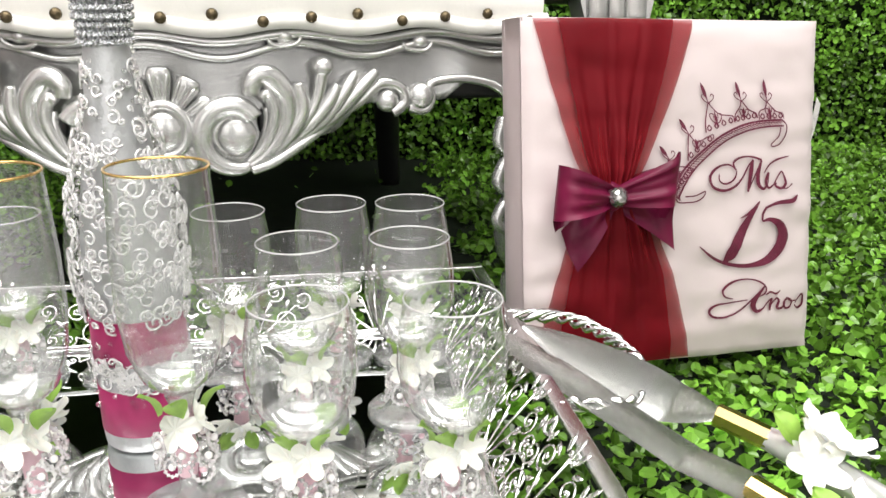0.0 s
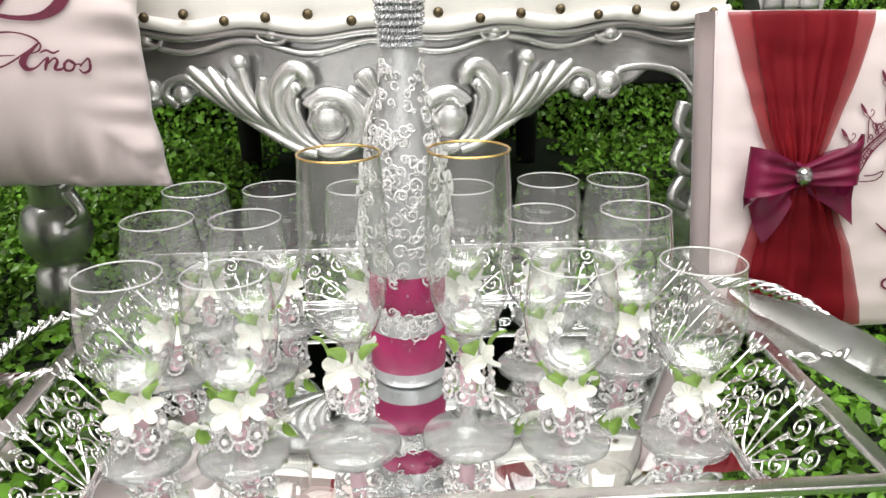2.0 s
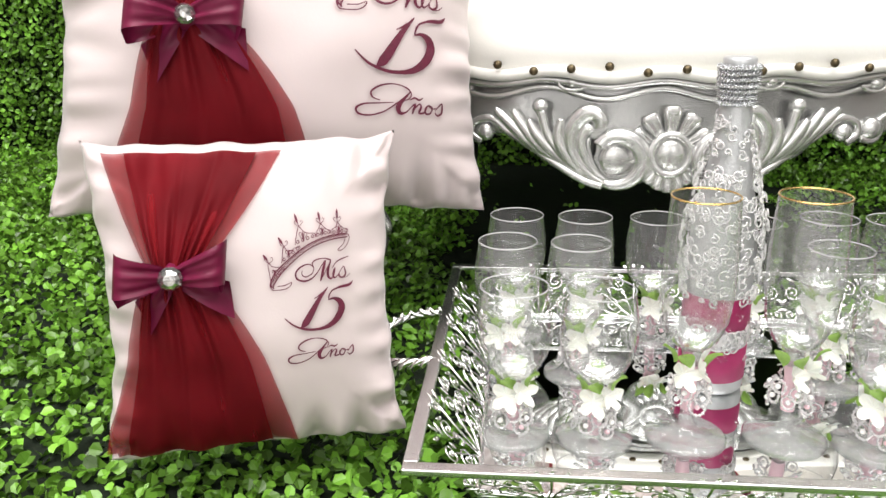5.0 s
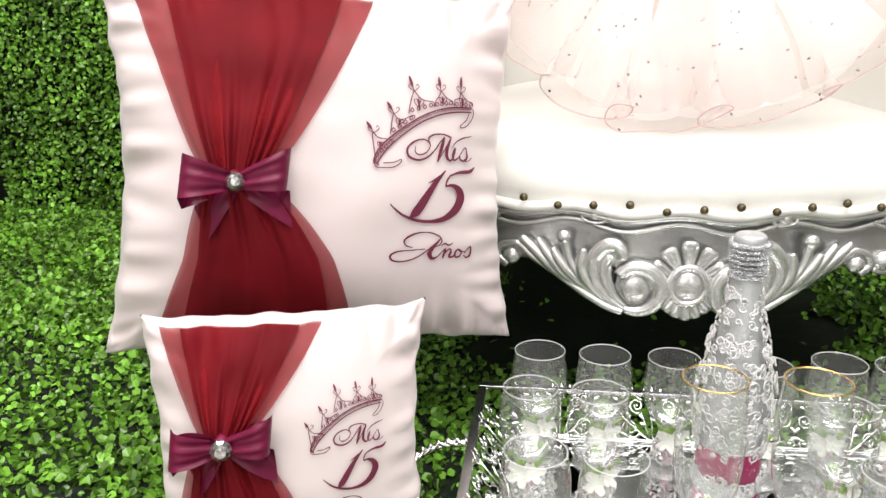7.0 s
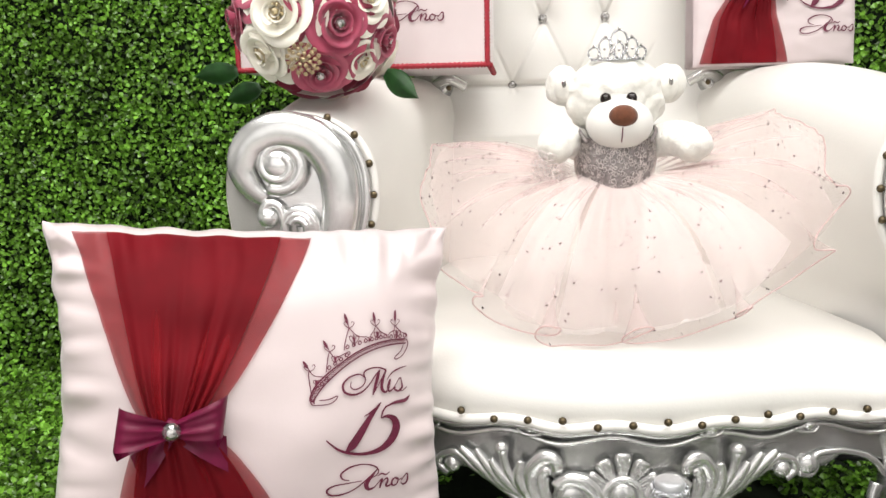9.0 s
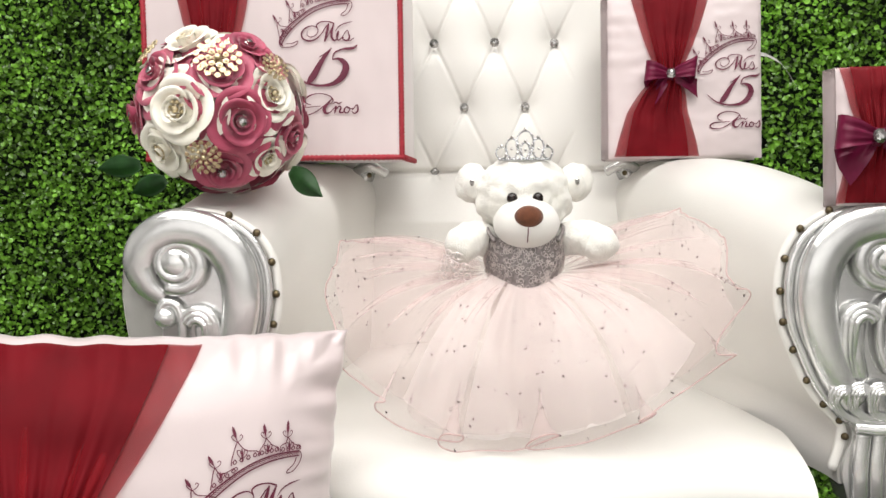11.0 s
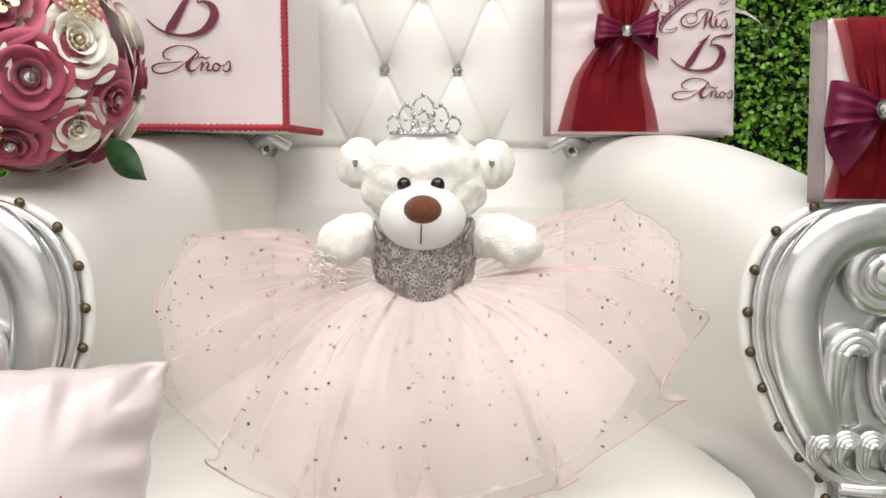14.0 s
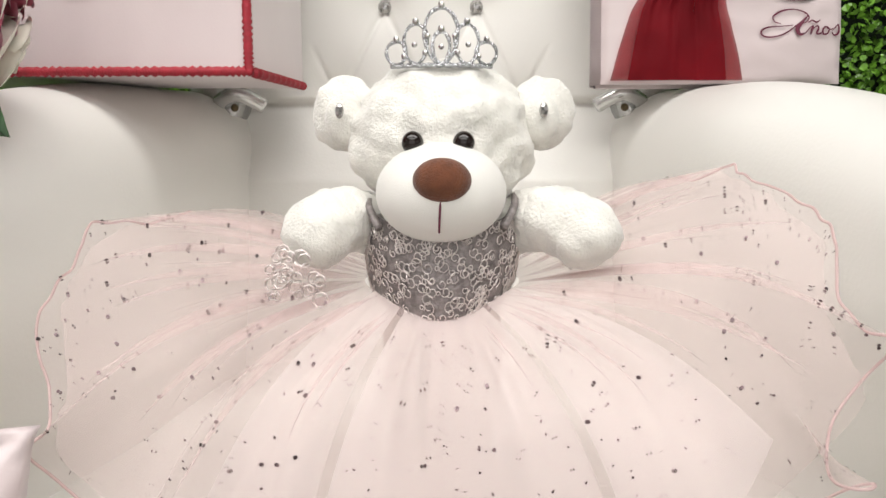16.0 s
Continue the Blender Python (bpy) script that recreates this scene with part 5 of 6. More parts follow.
def skirt_fn(scale, puff, ruff, freq, ph, narrow=1.0, flutes=12):
    def fn(u, v):
        a, h = hem(u)
        if narrow < 1:
            h = Vector((BX + (h.x - BX) * narrow, h.y + 0.03, max(0.446, 0.44 + (h.z - 0.44) * narrow)))
        w = Vector((BX + 0.062 * math.cos(a), 0.222 + 0.064 * math.sin(a), 0.664 - 0.018 * max(0, -math.sin(a)) ** 4))
        s = v * scale
        p = w.lerp(h, s)
        out = Vector((math.cos(a), math.sin(a), 0))
        front = max(0, -math.sin(a))
        p += (out * (0.018 + 0.010 * front) + Vector((0, 0, 0.018 + 0.030 * front))) * math.sin(min(1, s) * math.pi) * puff
        wob = 1.6 * noise.noise(Vector((u * 6 + ph, 0, 0)))
        k = math.sin(u * freq + ph + wob) + 0.55 * math.sin(u * freq * 2.3 + 1.3 + ph) + 0.35 * math.sin(u * freq * 3.1 + ph * 3)
        pl = ruff * (0.20 * min(1, s * 6) + 0.22 * math.sin(s * 3.0)) * (1 - 0.6 * s)
        p += (out * 0.5 + Vector((0, 0, 0.9))) * (pl * k * 0.6)
        # the hem winds in wide flutes that fold back over one another
        along = Vector((-math.sin(a), math.cos(a), 0))
        phi = u * 2 * math.pi * flutes + ph + 0.8 * wob
        amp = (0.12 + 0.88 * front ** 0.8) * (1.0 if narrow == 1 else 0.25)
        p += along * (0.046 * amp * s ** 4 * math.sin(phi)) + (out * 0.7 + Vector((0, 0, 0.6))) * (0.034 * amp * s ** 4 * math.cos(phi))
        curl = amp * max(0, s - 0.80) / 0.20 if narrow == 1 else 0.0
        p += out * (0.009 * curl * math.cos(phi)) + Vector((0, 0, 0.010 * curl ** 2 * (1 + math.sin(phi))))
        if p.y < 0.5:
            p.z = max(p.z, 0.452 if p.y > 0.08 else 0.438)
        return p
    return fn


sk1, sk2, sk3 = skirt_fn(1.0, 1.0, 0.030, 110, 0.0), skirt_fn(0.93, 0.85, 0.028, 97, 2.0, 1.0, 9), skirt_fn(0.97, 0.55, 0.010, 70, 4.0, 0.86)
part("outer_skirt", sheet(sk1, 420, 26), M_TULLE, gown, "sheer blush tulle overskirt")
part("middle_skirt", sheet(sk2, 380, 22), M_TULLE, gown, "sheer blush tulle layer")
for u0, u1 in ((0.585, 0.680), (0.405, 0.580), (0.300, 0.400)):
    part("underskirt", sheet(lambda u, v, u0=u0, u1=u1: sk3(u0 + (u1 - u0) * (0.5 + (u - 0.5) * (0.95 + 0.05 * v)), v), 36, 18), M_LINING, gown, "white satin underskirt panel")
part("hem_ribbon", tube([sk1(i / 900, 1.0) for i in range(901)], 0.0011, 6), M_TRIMPINK, gown, "pink horsehair hem edging")
bm = bmesh.new()
rng = random.Random(6)
for k in range(1000):
    u, v = rng.random(), rng.uniform(0.08, 1.0) ** 0.8
    p = sk1(u, v)
    n = (sk1(min(1, u + 0.002), v) - p).cross(sk1(u, max(0, v - 0.01)) - p)
    if n.length < 1e-9:
        continue
    n.normalize()
    r = rng.choice((0.0005, 0.0005, 0.0006, 0.0007, 0.0009, 0.0014))
    q = n.to_track_quat("Z", "Y")
    for side in (0.0016, -0.0016):
        bm.faces.new([bm.verts.new(p + n * side + q @ Vector((r * math.cos(i * math.pi / 3), r * math.sin(i * math.pi / 3), 0))) for i in range(6)])
part("sequin_scatter", bm, M_SEQUIN, gown, "tiny scattered sequins", smooth=False, kind="stuff")

tiara = thing("tiara", CHAIR @ pose(BX, 0.222, 0.832), "small silver rhinestone tiara on the bear's head", "tiara")


def arc_y(x):
    return -0.03 * math.cos(x / 0.044 * 1.3)


def loop_pts(cx, w, h, z0=0.0):
    return [(cx + w * math.sin(t) * (1 - 0.12 * math.cos(t)), arc_y(cx + w * math.sin(t)), z0 + h * 0.5 * (1 - math.cos(t))) for t in np.linspace(0, 2 * math.pi, 20, endpoint=False)]


M_DIAM = mat("rhinestone_pave", (0.55, 0.56, 0.58), 0.12, 0.9, vary=0.55, scale=500, bump=1.0, bscale=700)
for cx, w, h in ((0, 0.0125, 0.040), (0, 0.0065, 0.023), (-0.019, 0.009, 0.029), (0.019, 0.009, 0.029), (-0.034, 0.008, 0.017), (0.034, 0.008, 0.017)):
    k = loop_pts(cx, w, h)
    part("loop", tube([Vector(p) for p in k], lambda t: 0.0014 + 0.0003 * math.sin(t * 90), 6, closed=True), M_DIAM, tiara)
    part("stone", ball((cx, arc_y(cx) - 0.001, h + 0.002), 0.0026 if h > 0.02 else 0.0023, None, 7, 5), M_BUTTON, tiara, smooth=False)
for cx, z in ((0, 0.012), (-0.012, 0.008), (0.012, 0.008), (-0.020, 0.014), (0.020, 0.014), (-0.028, 0.006), (0.028, 0.006), (-0.010, 0.020), (0.010, 0.020)):
    part("stone", ball((cx, arc_y(cx) - 0.001, z), 0.0022, None, 7, 5), M_BUTTON, tiara, smooth=False)
part("band", tube([(x, arc_y(x), -0.001) for x in np.linspace(-0.038, 0.038, 30)], lambda t: 0.0018 + 0.0004 * math.sin(t * 120), 6), M_DIAM, tiara)

# ---- mirror tray ----
TZ = 0.05
TRAY = pose(0.090, -0.165, 0, 0, 0, 2.6)
tray = thing("mirror_tray", TRAY, "silver mirror tray with filigree sides and twisted handles on the turf", "tray")
RW, RD, BW, BD = 0.287, 0.231, 0.238, 0.190
part("mirror_base", box(-BW, BW, -BD, BD, TZ - 0.010, TZ, bevel=0.0015), M_MIRROR, tray, "mirrored tray bottom")
for sx in (-1, 1):
    for sy in (-1, 1):
        part("foot", lathe([(0, -0.012), (0.016, -0.012), (0.014, 0.006), (0.008, 0.016), (0.012, 0.030), (0.014, TZ - 0.0102), (0, TZ - 0.0102)], 16, sx * (BW - 0.045), sy * (BD - 0.045)), M_CHROME, tray)
for x0, y0, x1, y1 in ((-RW, -RD, RW, -RD), (-RW, RD, RW, RD), (-RW, -RD, -RW, RD), (RW, -RD, RW, RD)):
    horiz = y0 == y1
    s = 0.0060
    bm = box(min(x0, x1) - (s if horiz else s), max(x0, x1) + s, min(y0, y1) - s + (0 if horiz else 0.0122), max(y0, y1) + s - (0 if horiz else 0.0122), 0.097, 0.1025, bevel=0.0012)
    part("rim", bm, M_STEEL, tray, "flat polished silver rim")
for x0, y0, x1, y1 in ((-BW, -BD, BW, -BD), (-BW, BD, BW, BD), (-BW, -BD, -BW, BD), (BW, -BD, BW, BD)):
    part("base_bead", tube([Vector((x0, y0, TZ + 0.002)).lerp(Vector((x1, y1, TZ + 0.002)), i / 60) for i in range(61)], lambda t: 0.0028 + 0.0008 * math.sin(t * 300), 6), M_CHROME, tray)


def filigree_mesh():
    """Openwork of scrolls and pointed leaf clusters, about 0.12 wide and 0.075 high, in the xz plane."""
    bm = bmesh.new()

    def leaf_bud(p, ang, L):
        d = Vector((math.sin(ang), 0.0, math.cos(ang)))
        tube([Vector(p) + d * (L * i / 4) for i in range(5)], lambda t: 0.0004 + 0.0022 * math.sin(t * math.pi) ** 0.8, 6, bm, flat=0.45)

    for sgn in (-1, 1):
        for (cx, cz), r, start, turn in (((0.029, 0.017), 0.0135, -150, 1.55), ((0.020, 0.047), 0.0105, -120, 1.5), ((0.047, 0.038), 0.0095, -140, 1.45), ((0.052, 0.009), 0.0075, 160, 1.3)):
            pts = [Vector((sgn * 0.003, 0, 0.002)), Vector((sgn * cx * 0.35, 0.0005, cz * 0.30))]
            for i in range(26):
                t = i / 25
                a = radians(start) + turn * 2 * math.pi * t
                rr = r * (1 - 0.78 * t)
                pts.append(Vector((sgn * (cx + rr * math.cos(a)), 0.001, cz + rr * math.sin(a))))
            tube(smooth_path(pts, 2), lambda t: 0.00105 - 0.0002 * t, 5, bm)
            ball((sgn * cx, 0.001, cz), 0.0019, bm, 7, 5)
        for (px, pz), ang, L in (((0.008, 0.060), 20, 0.014), ((0.012, 0.054), 60, 0.012), ((0.036, 0.054), 25, 0.015), ((0.042, 0.052), 60, 0.013), ((0.034, 0.050), -15, 0.013), ((0.057, 0.022), 50, 0.013), ((0.055, 0.016), 95, 0.012), ((0.010, 0.028), 40, 0.012), ((0.008, 0.022), 75, 0.010), ((0.030, 0.030), 20, 0.011)):
            leaf_bud((sgn * px, 0.0, pz), sgn * radians(ang), L)
    leaf_bud((0, 0, 0.058), 0, 0.018)
    tube([(0, 0, 0), (0.0015, 0, 0.03), (0, 0, 0.06)], 0.0012, 5, bm)
    for k in range(5):
        a = 2 * math.pi * k / 5
        ball((0.0045 * math.cos(a), -0.001, 0.062 + 0.0045 * math.sin(a)), (0.0030, 0.0014, 0.0030), bm, 6, 4)
    return bm


fil = None
SPOTS = [(x, -BD, 0, 40) for x in (-0.18, -0.06, 0.06, 0.18)] + [(x, BD, 180, 40) for x in (-0.18, -0.06, 0.06, 0.18)] + [(-BW, y, -90, 36) for y in (-0.13, -0.045, 0.045, 0.13)] + [(BW, y, 90, 36) for y in (-0.13, -0.045, 0.045, 0.13)]
for x, y, rz, lean in SPOTS:
    if fil is None:
        o = fil = part("filigree", filigree_mesh(), M_CHROME, tray, "silver leaf filigree spray")
    else:
        o = new("filigree", fil.data)
        o.parent = tray
    o.matrix_basis = pose(x, y, TZ, 0, 0, rz) @ pose(0, 0, 0, lean if y in (-BD, BD) else 38, 0, 0)
for sgn in (-1, 1):
    reach, half = (0.378, 0.084) if sgn > 0 else (0.362, 0.066)
    path = smooth_path([(sgn * 0.290, 0.020 - half, 0.098), (sgn * (reach - 0.035), 0.020 - half * 0.94, 0.092), (sgn * (reach - 0.008), 0.020 - half * 0.55, 0.088), (sgn * reach, 0.020, 0.087), (sgn * (reach - 0.008), 0.020 + half * 0.55, 0.089), (sgn * (reach - 0.035), 0.020 + half * 0.94, 0.094), (sgn * 0.290, 0.020 + half, 0.098)], 10)
    bm = bmesh.new()
    for k in range(3):
        pts = []
        for i, p in enumerate(path):
            a = i * 0.75 + k * 2.09
            pts.append(p + Vector((0.0045 * math.cos(a), 0.0045 * math.cos(a) * 0.6, 0.0045 * math.sin(a))))
        tube(pts, lambda t: 0.0026 + 0.0009 * math.sin(t * 50 + k), 6, bm)
    part("handle", bm, M_CHROME, tray, "twisted silver rope handle")

# ---- glasses ----
def star_flower(R, petals=5, cup=0.35):
    def fn(u, v):
        a = u * 2 * math.pi
        k = 0.56 + 0.44 * abs(math.cos(a * petals / 2)) ** 1.1
        r = R * v * (k if v > 0.3 else 0.75)
        return Vector((r * math.cos(a), r * math.sin(a), R * cup * v * v + R * 0.10 * math.cos(a * petals) * v + R * 0.06 * math.sin(a * 11) * v))
    bm = sheet(fn, petals * 10, 5, wrap=True)
    return bm


def leaf_small(L):
    bm = sheet(lambda u, v: Vector(((2 * u - 1) * L * 0.36 * math.sin(min(1, v * 0.92 + 0.08) * math.pi) ** 0.8, L * v, L * 0.22 * math.sin(v * 2.6) - L * 0.12 * (1 - abs(2 * u - 1)))), 6, 8)
    return bm


def bead_ring(R):
    return tube([Vector((R * math.cos(a), R * math.sin(a), 0)) for a in np.linspace(0, 2 * math.pi, 36, endpoint=False)], lambda t: R * (0.17 + 0.12 * math.sin(t * 2 * math.pi * 12)), 6, closed=True)


def trim(parent, z, r, seed, big=1.0):
    """The sprig round a stem: star flowers, leaves, rings of beads, pearls and a pink ribbon."""
    rg = random.Random(seed)
    part("ribbon", lathe([(0.0060, z - 0.045), (0.0066, z - 0.030), (0.0062, z - 0.012), (0.0075, z)], 12), M_PINK, parent, "pink satin ribbon round the stem")
    for k, (az, dz, sc) in enumerate(((-112, -0.006, 0.95), (-58, -0.001, 0.85), (60, -0.002, 0.8))):
        o = part("flower", star_flower(0.0170 * sc * big, 5, 0.40), M_PETAL, parent, "white fabric star flower")
        a = radians(az)
        o.matrix_basis = pose(r * math.cos(a), r * math.sin(a), z + dz) @ pose(0, 0, 0, 0, 0, az + 90) @ pose(0, 0, 0, 62 + 10 * rg.random(), rg.uniform(-15, 15), rg.uniform(0, 70))
    for k, (az, up) in enumerate(((-150, 50), (-92, 62), (-35, 45), (80, 40))):
        o = part("leaf", leaf_small(0.020 * big), M_LEAF, parent, "green fabric leaf with red edge")
        a = radians(az)
        o.matrix_basis = pose(r * 1.05 * math.cos(a), r * 1.05 * math.sin(a), z + 0.004, 0, 0, az - 90) @ pose(0, 0, 0, up - 15 * (k % 2), rg.uniform(-25, 25), 0)
    for k, (az, dz, sc) in enumerate([(-150 + 27.7 * i + rg.uniform(-8, 8), -0.017 - 0.021 * ((i * 5) % 8) / 8, rg.uniform(0.85, 1.15)) for i in range(13)]):
        a = radians(az)
        m = pose((r + 0.003) * math.cos(a), (r + 0.003) * math.sin(a), z + dz, 0, 0, az + 90) @ pose(0, 0, 0, 70 + rg.uniform(-20, 20), rg.uniform(-25, 25), 0)
        o = part("bead_ring", bead_ring(0.0066 * sc), M_BEAD, parent, "ring of clear beads")
        o.matrix_basis = m
        q = part("pearl", ball((0, 0, 0.001), 0.0026, None, 9, 6), M_PINK if k == 3 else M_PEARL, o)


def etching(parent, radius, z, size):
    bm = bmesh.new()

    def wrap_fn(x, y):
        a = -math.pi / 2 + x / radius
        return Vector((radius * math.cos(a), radius * math.sin(a), z + y))
    put_text(bm, "Mis 15 A\u00f1os", size, 0.35, 0, 0, 0.95, wrap_fn)
    for k in range(5):
        ribbon([(p.x, p.y) for p in smooth_path([((k - 2) * 0.0022 - 0.001, -0.012, 0), ((k - 2) * 0.0026, -0.005 + 0.001 * (k % 2), 0), ((k - 2) * 0.0022 + 0.0012, -0.012, 0)], 5)], 0.0004, wrap_fn, bm)
    part("etching", bm, M_ETCH, parent, "frosted script etched in the glass", smooth=False)


def goblet():
    ob = thing("wine_goblet", pose(0, 0, 0), "clear wine goblet trimmed with white flowers and beads on the tray", "goblet", "goblets on the tray")
    part("foot", lathe([(0.0, 0.0005), (0.033, 0.0), (0.0345, 0.0015), (0.032, 0.0035), (0.016, 0.007), (0.007, 0.013), (0.0055, 0.025), (0.006, 0.045), (0.0095, 0.0535), (0, 0.056)], 40), M_FOOT, ob)
    part("bowl", lathe([(0.0, 0.0562), (0.010, 0.0565), (0.022, 0.067), (0.031, 0.083), (0.0348, 0.102), (0.0340, 0.122), (0.0303, 0.146)], 48), M_GLASS, ob)
    part("bowl_base", lathe([(0.0098, 0.0562), (0.0165, 0.0612), (0.0222, 0.0668), (0.0262, 0.0725)], 40), M_FOOT, ob, "thick clear base of the bowl")
    part("rim", tube([Vector((0.0302 * math.cos(a), 0.0302 * math.sin(a), 0.1462)) for a in np.linspace(0, 2 * math.pi, 48, endpoint=False)], 0.0007, 6, closed=True), M_RIM, ob)
    etching(ob, 0.0338, 0.121, 0.0062)
    trim(ob, 0.050, 0.014, 3)
    return ob


def flute():
    ob = thing("champagne_flute", pose(0, 0, 0), "gold-rimmed champagne flute trimmed with white flowers on the tray", "flute", "toasting flutes")
    part("foot", lathe([(0.0, 0.0005), (0.035, 0.0), (0.0365, 0.0015), (0.034, 0.0035), (0.016, 0.008), (0.007, 0.014), (0.0055, 0.03), (0.006, 0.075), (0.0095, 0.0855), (0, 0.0885)], 44), M_FOOT, ob)
    part("bowl", lathe([(0.0, 0.0888), (0.010, 0.0890), (0.021, 0.099), (0.0285, 0.118), (0.0315, 0.145), (0.0315, 0.180), (0.0287, 0.2280)], 48), M_GLASS, ob)
    part("bowl_base", lathe([(0.0098, 0.0887), (0.0160, 0.0935), (0.0212, 0.0988), (0.0252, 0.1080)], 40), M_FOOT, ob, "thick clear base of the bowl")
    part("gold_rim", tube([Vector((0.02835 * math.cos(a), 0.02835 * math.sin(a), 0.2280)) for a in np.linspace(0, 2 * math.pi, 48, endpoint=False)], 0.00095, 6, closed=True), M_GOLD, ob, "thin gold rim")
    etching(ob, 0.0319, 0.176, 0.0076)
    trim(ob, 0.074, 0.014, 5, 1.0)
    return ob


GOBLETS = [(-0.126, -0.033), (-0.048, -0.035), (0.033, -0.033), (0.135, -0.038), (0.221, -0.017), (0.290, -0.020), (-0.130, -0.134), (-0.055, -0.134), (0.198, -0.130), (0.282, -0.125), (-0.116, -0.265), (-0.041, -0.265), (0.206, -0.253), (0.299, -0.255)]
rng = random.Random(12)
g0 = goblet()
for i, (x, y) in enumerate(GOBLETS):
    m = pose(x, y, TZ + 0.0005, 0, 0, rng.uniform(-28, 28))
    if i == 0:
        g0.matrix_world = m
    else:
        copy_thing(g0, m)
f0 = flute()
f0.matrix_world = pose(0.042, -0.253, TZ + 0.0005, 0, 0, -12)
copy_thing(f0, pose(0.131, -0.245, TZ + 0.0005, 0, 0, 14))

# ---- decorated bottle ----
bt = thing("champagne_bottle", pose(0.082, -0.142, TZ + 0.0005), "silver bottle with burgundy bands, lace curls and rhinestones on the tray", "bottle")
BPROF = [(0, 0), (0.029, 0), (0.0318, 0.003), (0.0325, 0.010), (0.0325, 0.12), (0.0322, 0.145), (0.0300, 0.175), (0.0240, 0.212), (0.0178, 0.25), (0.0148, 0.285), (0.0138, 0.300), (0.0138, 0.322), (0.0152, 0.325), (0.0152, 0.331), (0.013, 0.333), (0, 0.333)]
part("body", lathe(BPROF, 48), M_FROST, bt, "frosted silver bottle")
for z0, z1 in ((0.0145, 0.050), (0.070, 0.104)):
    part("band", lathe([(0.0325, z0), (0.0332, z0 + 0.0005), (0.0332, z1 - 0.0005), (0.0325, z1)], 48), M_BLABEL, bt, "burgundy paper band")


def bottle_r(z):
    for (r0, z0), (r1, z1) in zip(BPROF[3:], BPROF[4:]):
        if z <= z1:
            return r0 + (r1 - r0) * (z - z0) / max(1e-6, z1 - z0)
    return 0.0152


rng = random.Random(31)
bm, bb = bmesh.new(), bmesh.new()
for k in range(560):
    z = rng.choice((rng.uniform(0.10, 0.23), rng.uniform(0.10, 0.23), rng.uniform(0.10, 0.20), rng.uniform(0.20, 0.28), rng.uniform(0.050, 0.075)))
    a0 = rng.random() * 2 * math.pi
    R = rng.uniform(0.003, 0.0075) * (1 if z < 0.24 else 0.7)
    t0, sg = rng.random() * 6, rng.choice((-1, 1))
    pts = []
    for i in range(14):
        t = t0 + sg * i * 0.55
        rr = R * (1 - 0.055 * i)
        zz = z + rr * math.sin(t)
        puff = math.sin(max(0.0, min(1.0, (zz - 0.095) / 0.165)) * math.pi) ** 0.6
        rad = bottle_r(zz) + 0.0016 + 0.0095 * puff * (0.35 + 0.65 * ((k * 37) % 10) / 10)
        a = a0 + rr * math.cos(t) / rad
        pts.append((rad * math.cos(a), rad * math.sin(a), zz))
    tube(pts, 0.0010, 5, bm)
for k in range(260):
    z = rng.uniform(0.03, 0.285)
    a = rng.random() * 2 * math.pi
    rad = bottle_r(z) + 0.0018
    ball((rad * math.cos(a), rad * math.sin(a), z), rng.choice((0.0012, 0.0016, 0.0022)), bb, 7, 5)
part("lace_overlay", bm, M_BEAD, bt, "clear and silver corded lace curls", kind="stuff")
part("bead_overlay", bb, M_CRYSTAL, bt, "scattered pearls and crystals", kind="stuff")
for k in range(7):
    z = 0.291 + k * 0.0054
    r = bottle_r(z) + (0.0016 if k < 3 else 0.0034)
    part("rhinestone_band", tube([Vector((r * math.cos(a), r * math.sin(a), z)) for a in np.linspace(0, 2 * math.pi, 120, endpoint=False)], lambda t: 0.0024 + 0.0007 * math.sin(t * 2 * math.pi * 30), 6, closed=True), M_DIAM, bt, "band of rhinestones", smooth=False)

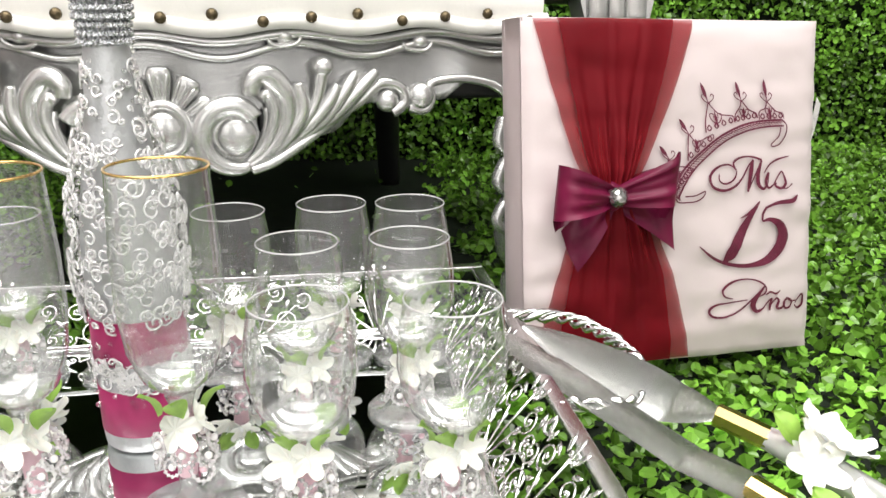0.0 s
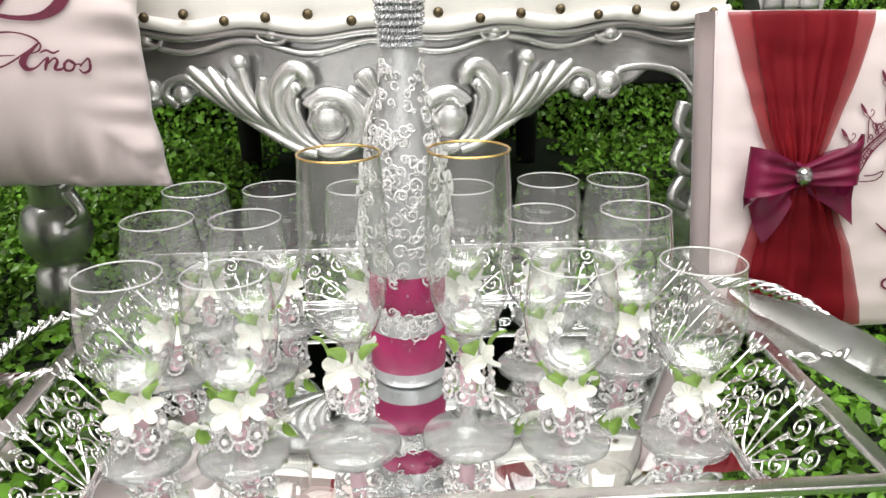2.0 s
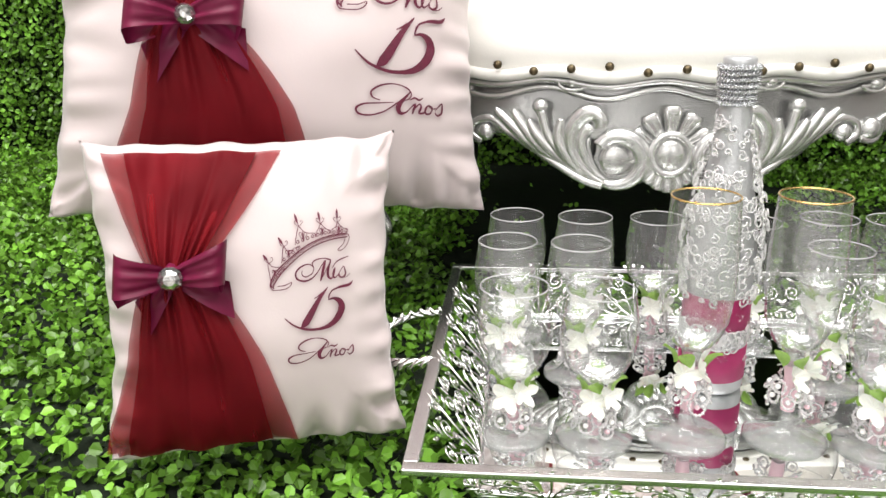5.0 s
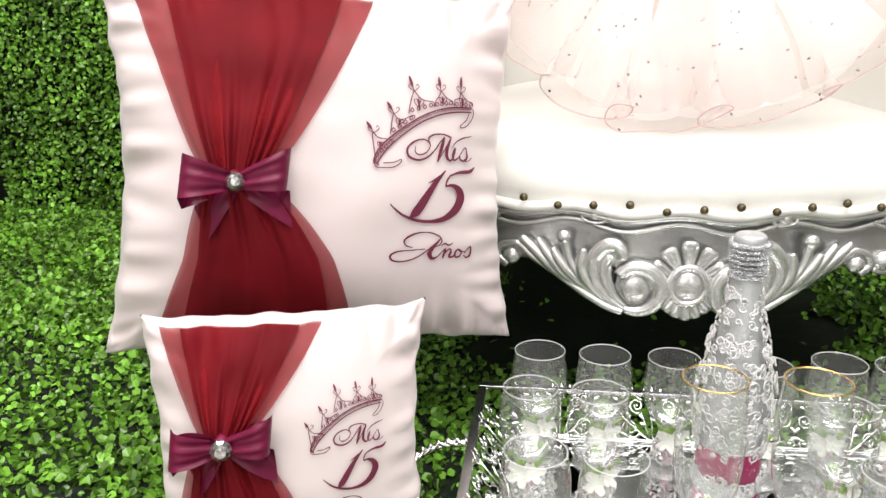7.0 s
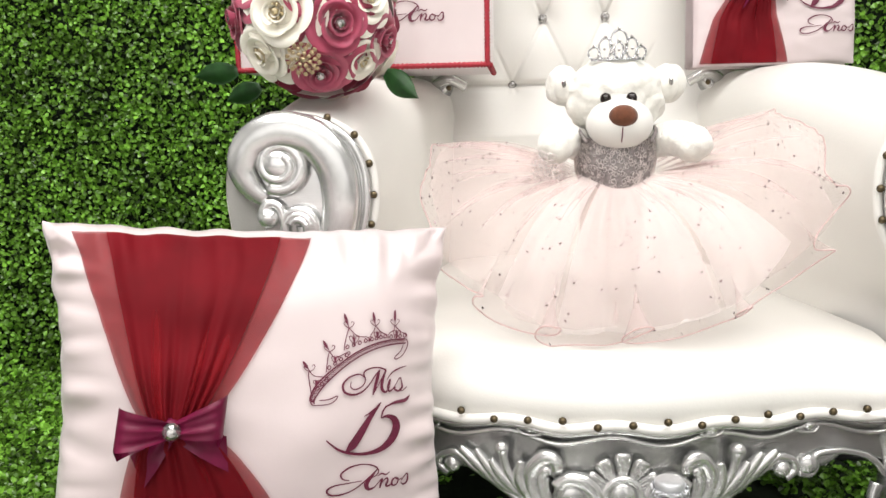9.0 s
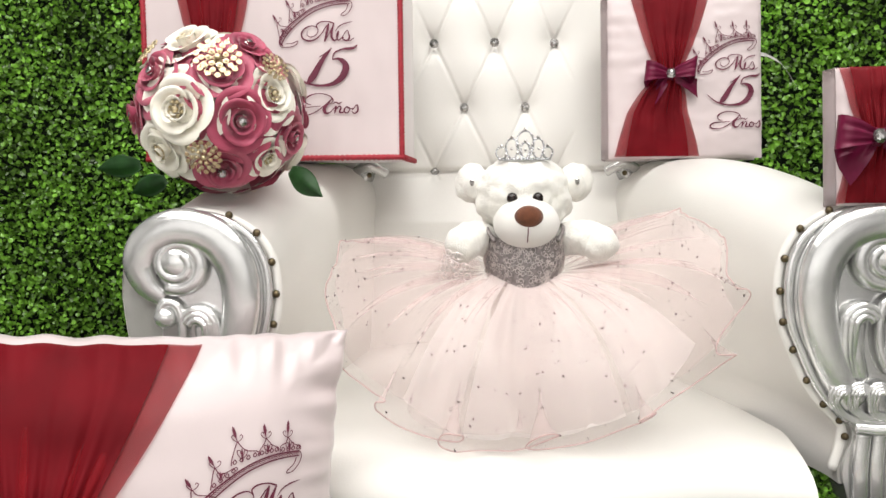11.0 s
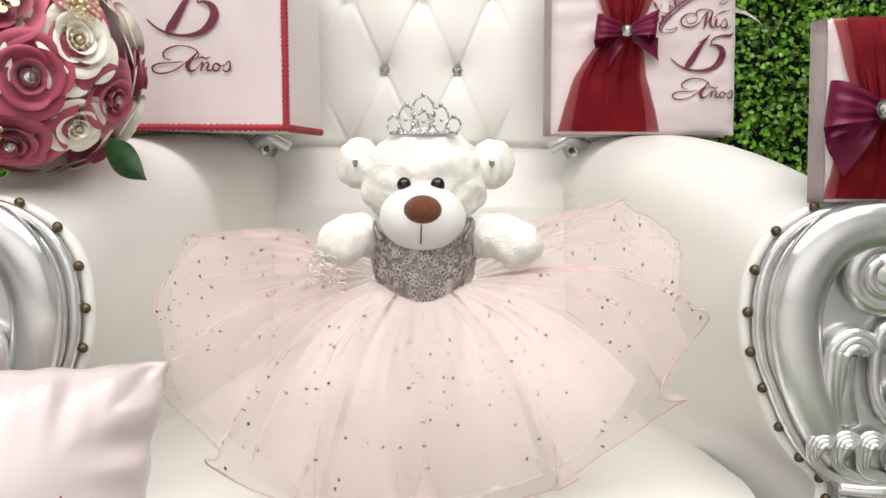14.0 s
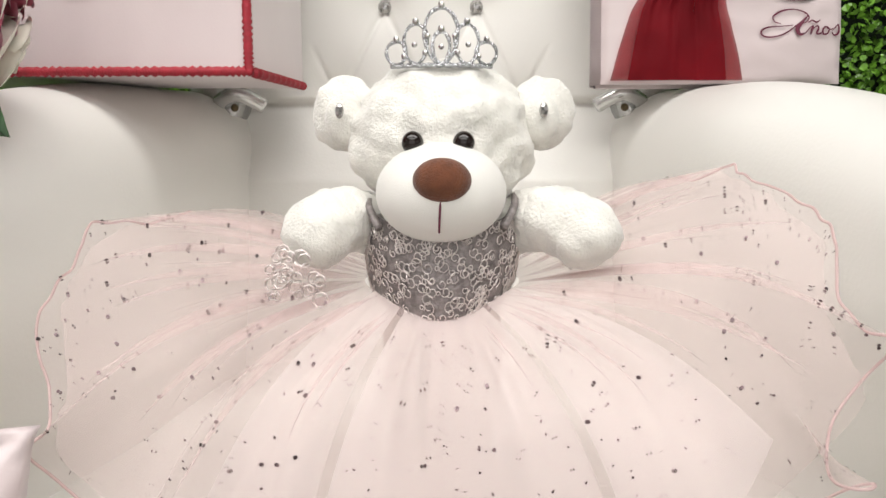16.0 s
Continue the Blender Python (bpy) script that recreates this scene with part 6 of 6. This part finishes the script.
# ---- cake server and knife resting on the tray's rim ----
def blade(name, tip, end, width, label, serrated, shape):
    tip, end = Vector(tip), Vector(end)
    L = (end - tip).length
    x = (end - tip).normalized()
    side = Vector((0, 0, 1)).cross(x).normalized()
    up = x.cross(side)
    m = Matrix((x, side, up)).transposed().to_4x4()
    m.translation = tip
    m = m @ pose(0, 0, 0, 12 if serrated else 18)
    ob = thing(name, m, label, "cutlery")
    bm = sheet(lambda u, v: Vector((L * v, (2 * u - 1) * width * shape(v), 0.0012 * (1 - (2 * u - 1) ** 2) + 0.01 * (v > 0.8) * (v - 0.8) * 5)), 10, 60)
    bmesh.ops.solidify(bm, geom=list(bm.faces), thickness=0.0014)
    part("blade", bm, M_STEEL, ob, "polished steel blade")
    ex = 0.010
    part("collar", tube([(L - 0.002, 0, ex), (L + 0.035, 0, ex + 0.002)], 0.0085, 8), M_GOLD, ob, "gold collar", smooth=False)
    part("handle", tube([(L + 0.033, 0, ex + 0.002), (L + 0.08, 0, ex), (L + 0.135, 0, ex - 0.004)], lambda t: 0.0085 + 0.003 * math.sin(t * 3), 10), M_BEAD, ob, "clear acrylic handle")
    for k, (dx, dy) in enumerate(((0.066, -0.012), (0.078, 0.012), (0.060, 0.014))):
        o = part("flower", star_flower(0.022, 5, 0.35), M_PETAL, ob, "white fabric star flower")
        o.matrix_basis = pose(L + dx, dy, ex + 0.012, 20 * (-1) ** k, 15, 40 * k)
    o = part("leaf", leaf_small(0.026), M_LEAF, ob)
    o.matrix_basis = pose(L + 0.052, 0, ex + 0.010, 20, 0, 70)
    return ob


blade("cake_server", (0.373, -0.125, 0.120), (0.492, -0.226, 0.082), 0.025, "polished steel cake server with gold collar and flower handle", False, lambda v: (0.10 + 0.90 * math.sin(min(1, v / 0.62) * math.pi / 2) ** 0.9) * (1 if v < 0.62 else 1 - 0.75 * ((v - 0.62) / 0.38) ** 2.2))
blade("cake_knife", (0.353, -0.120, 0.1125), (0.476, -0.311, 0.080), 0.0135, "long polished steel cake knife resting on the tray rim", True, lambda v: 0.35 + 0.65 * min(1, v / 0.25) ** 0.6)
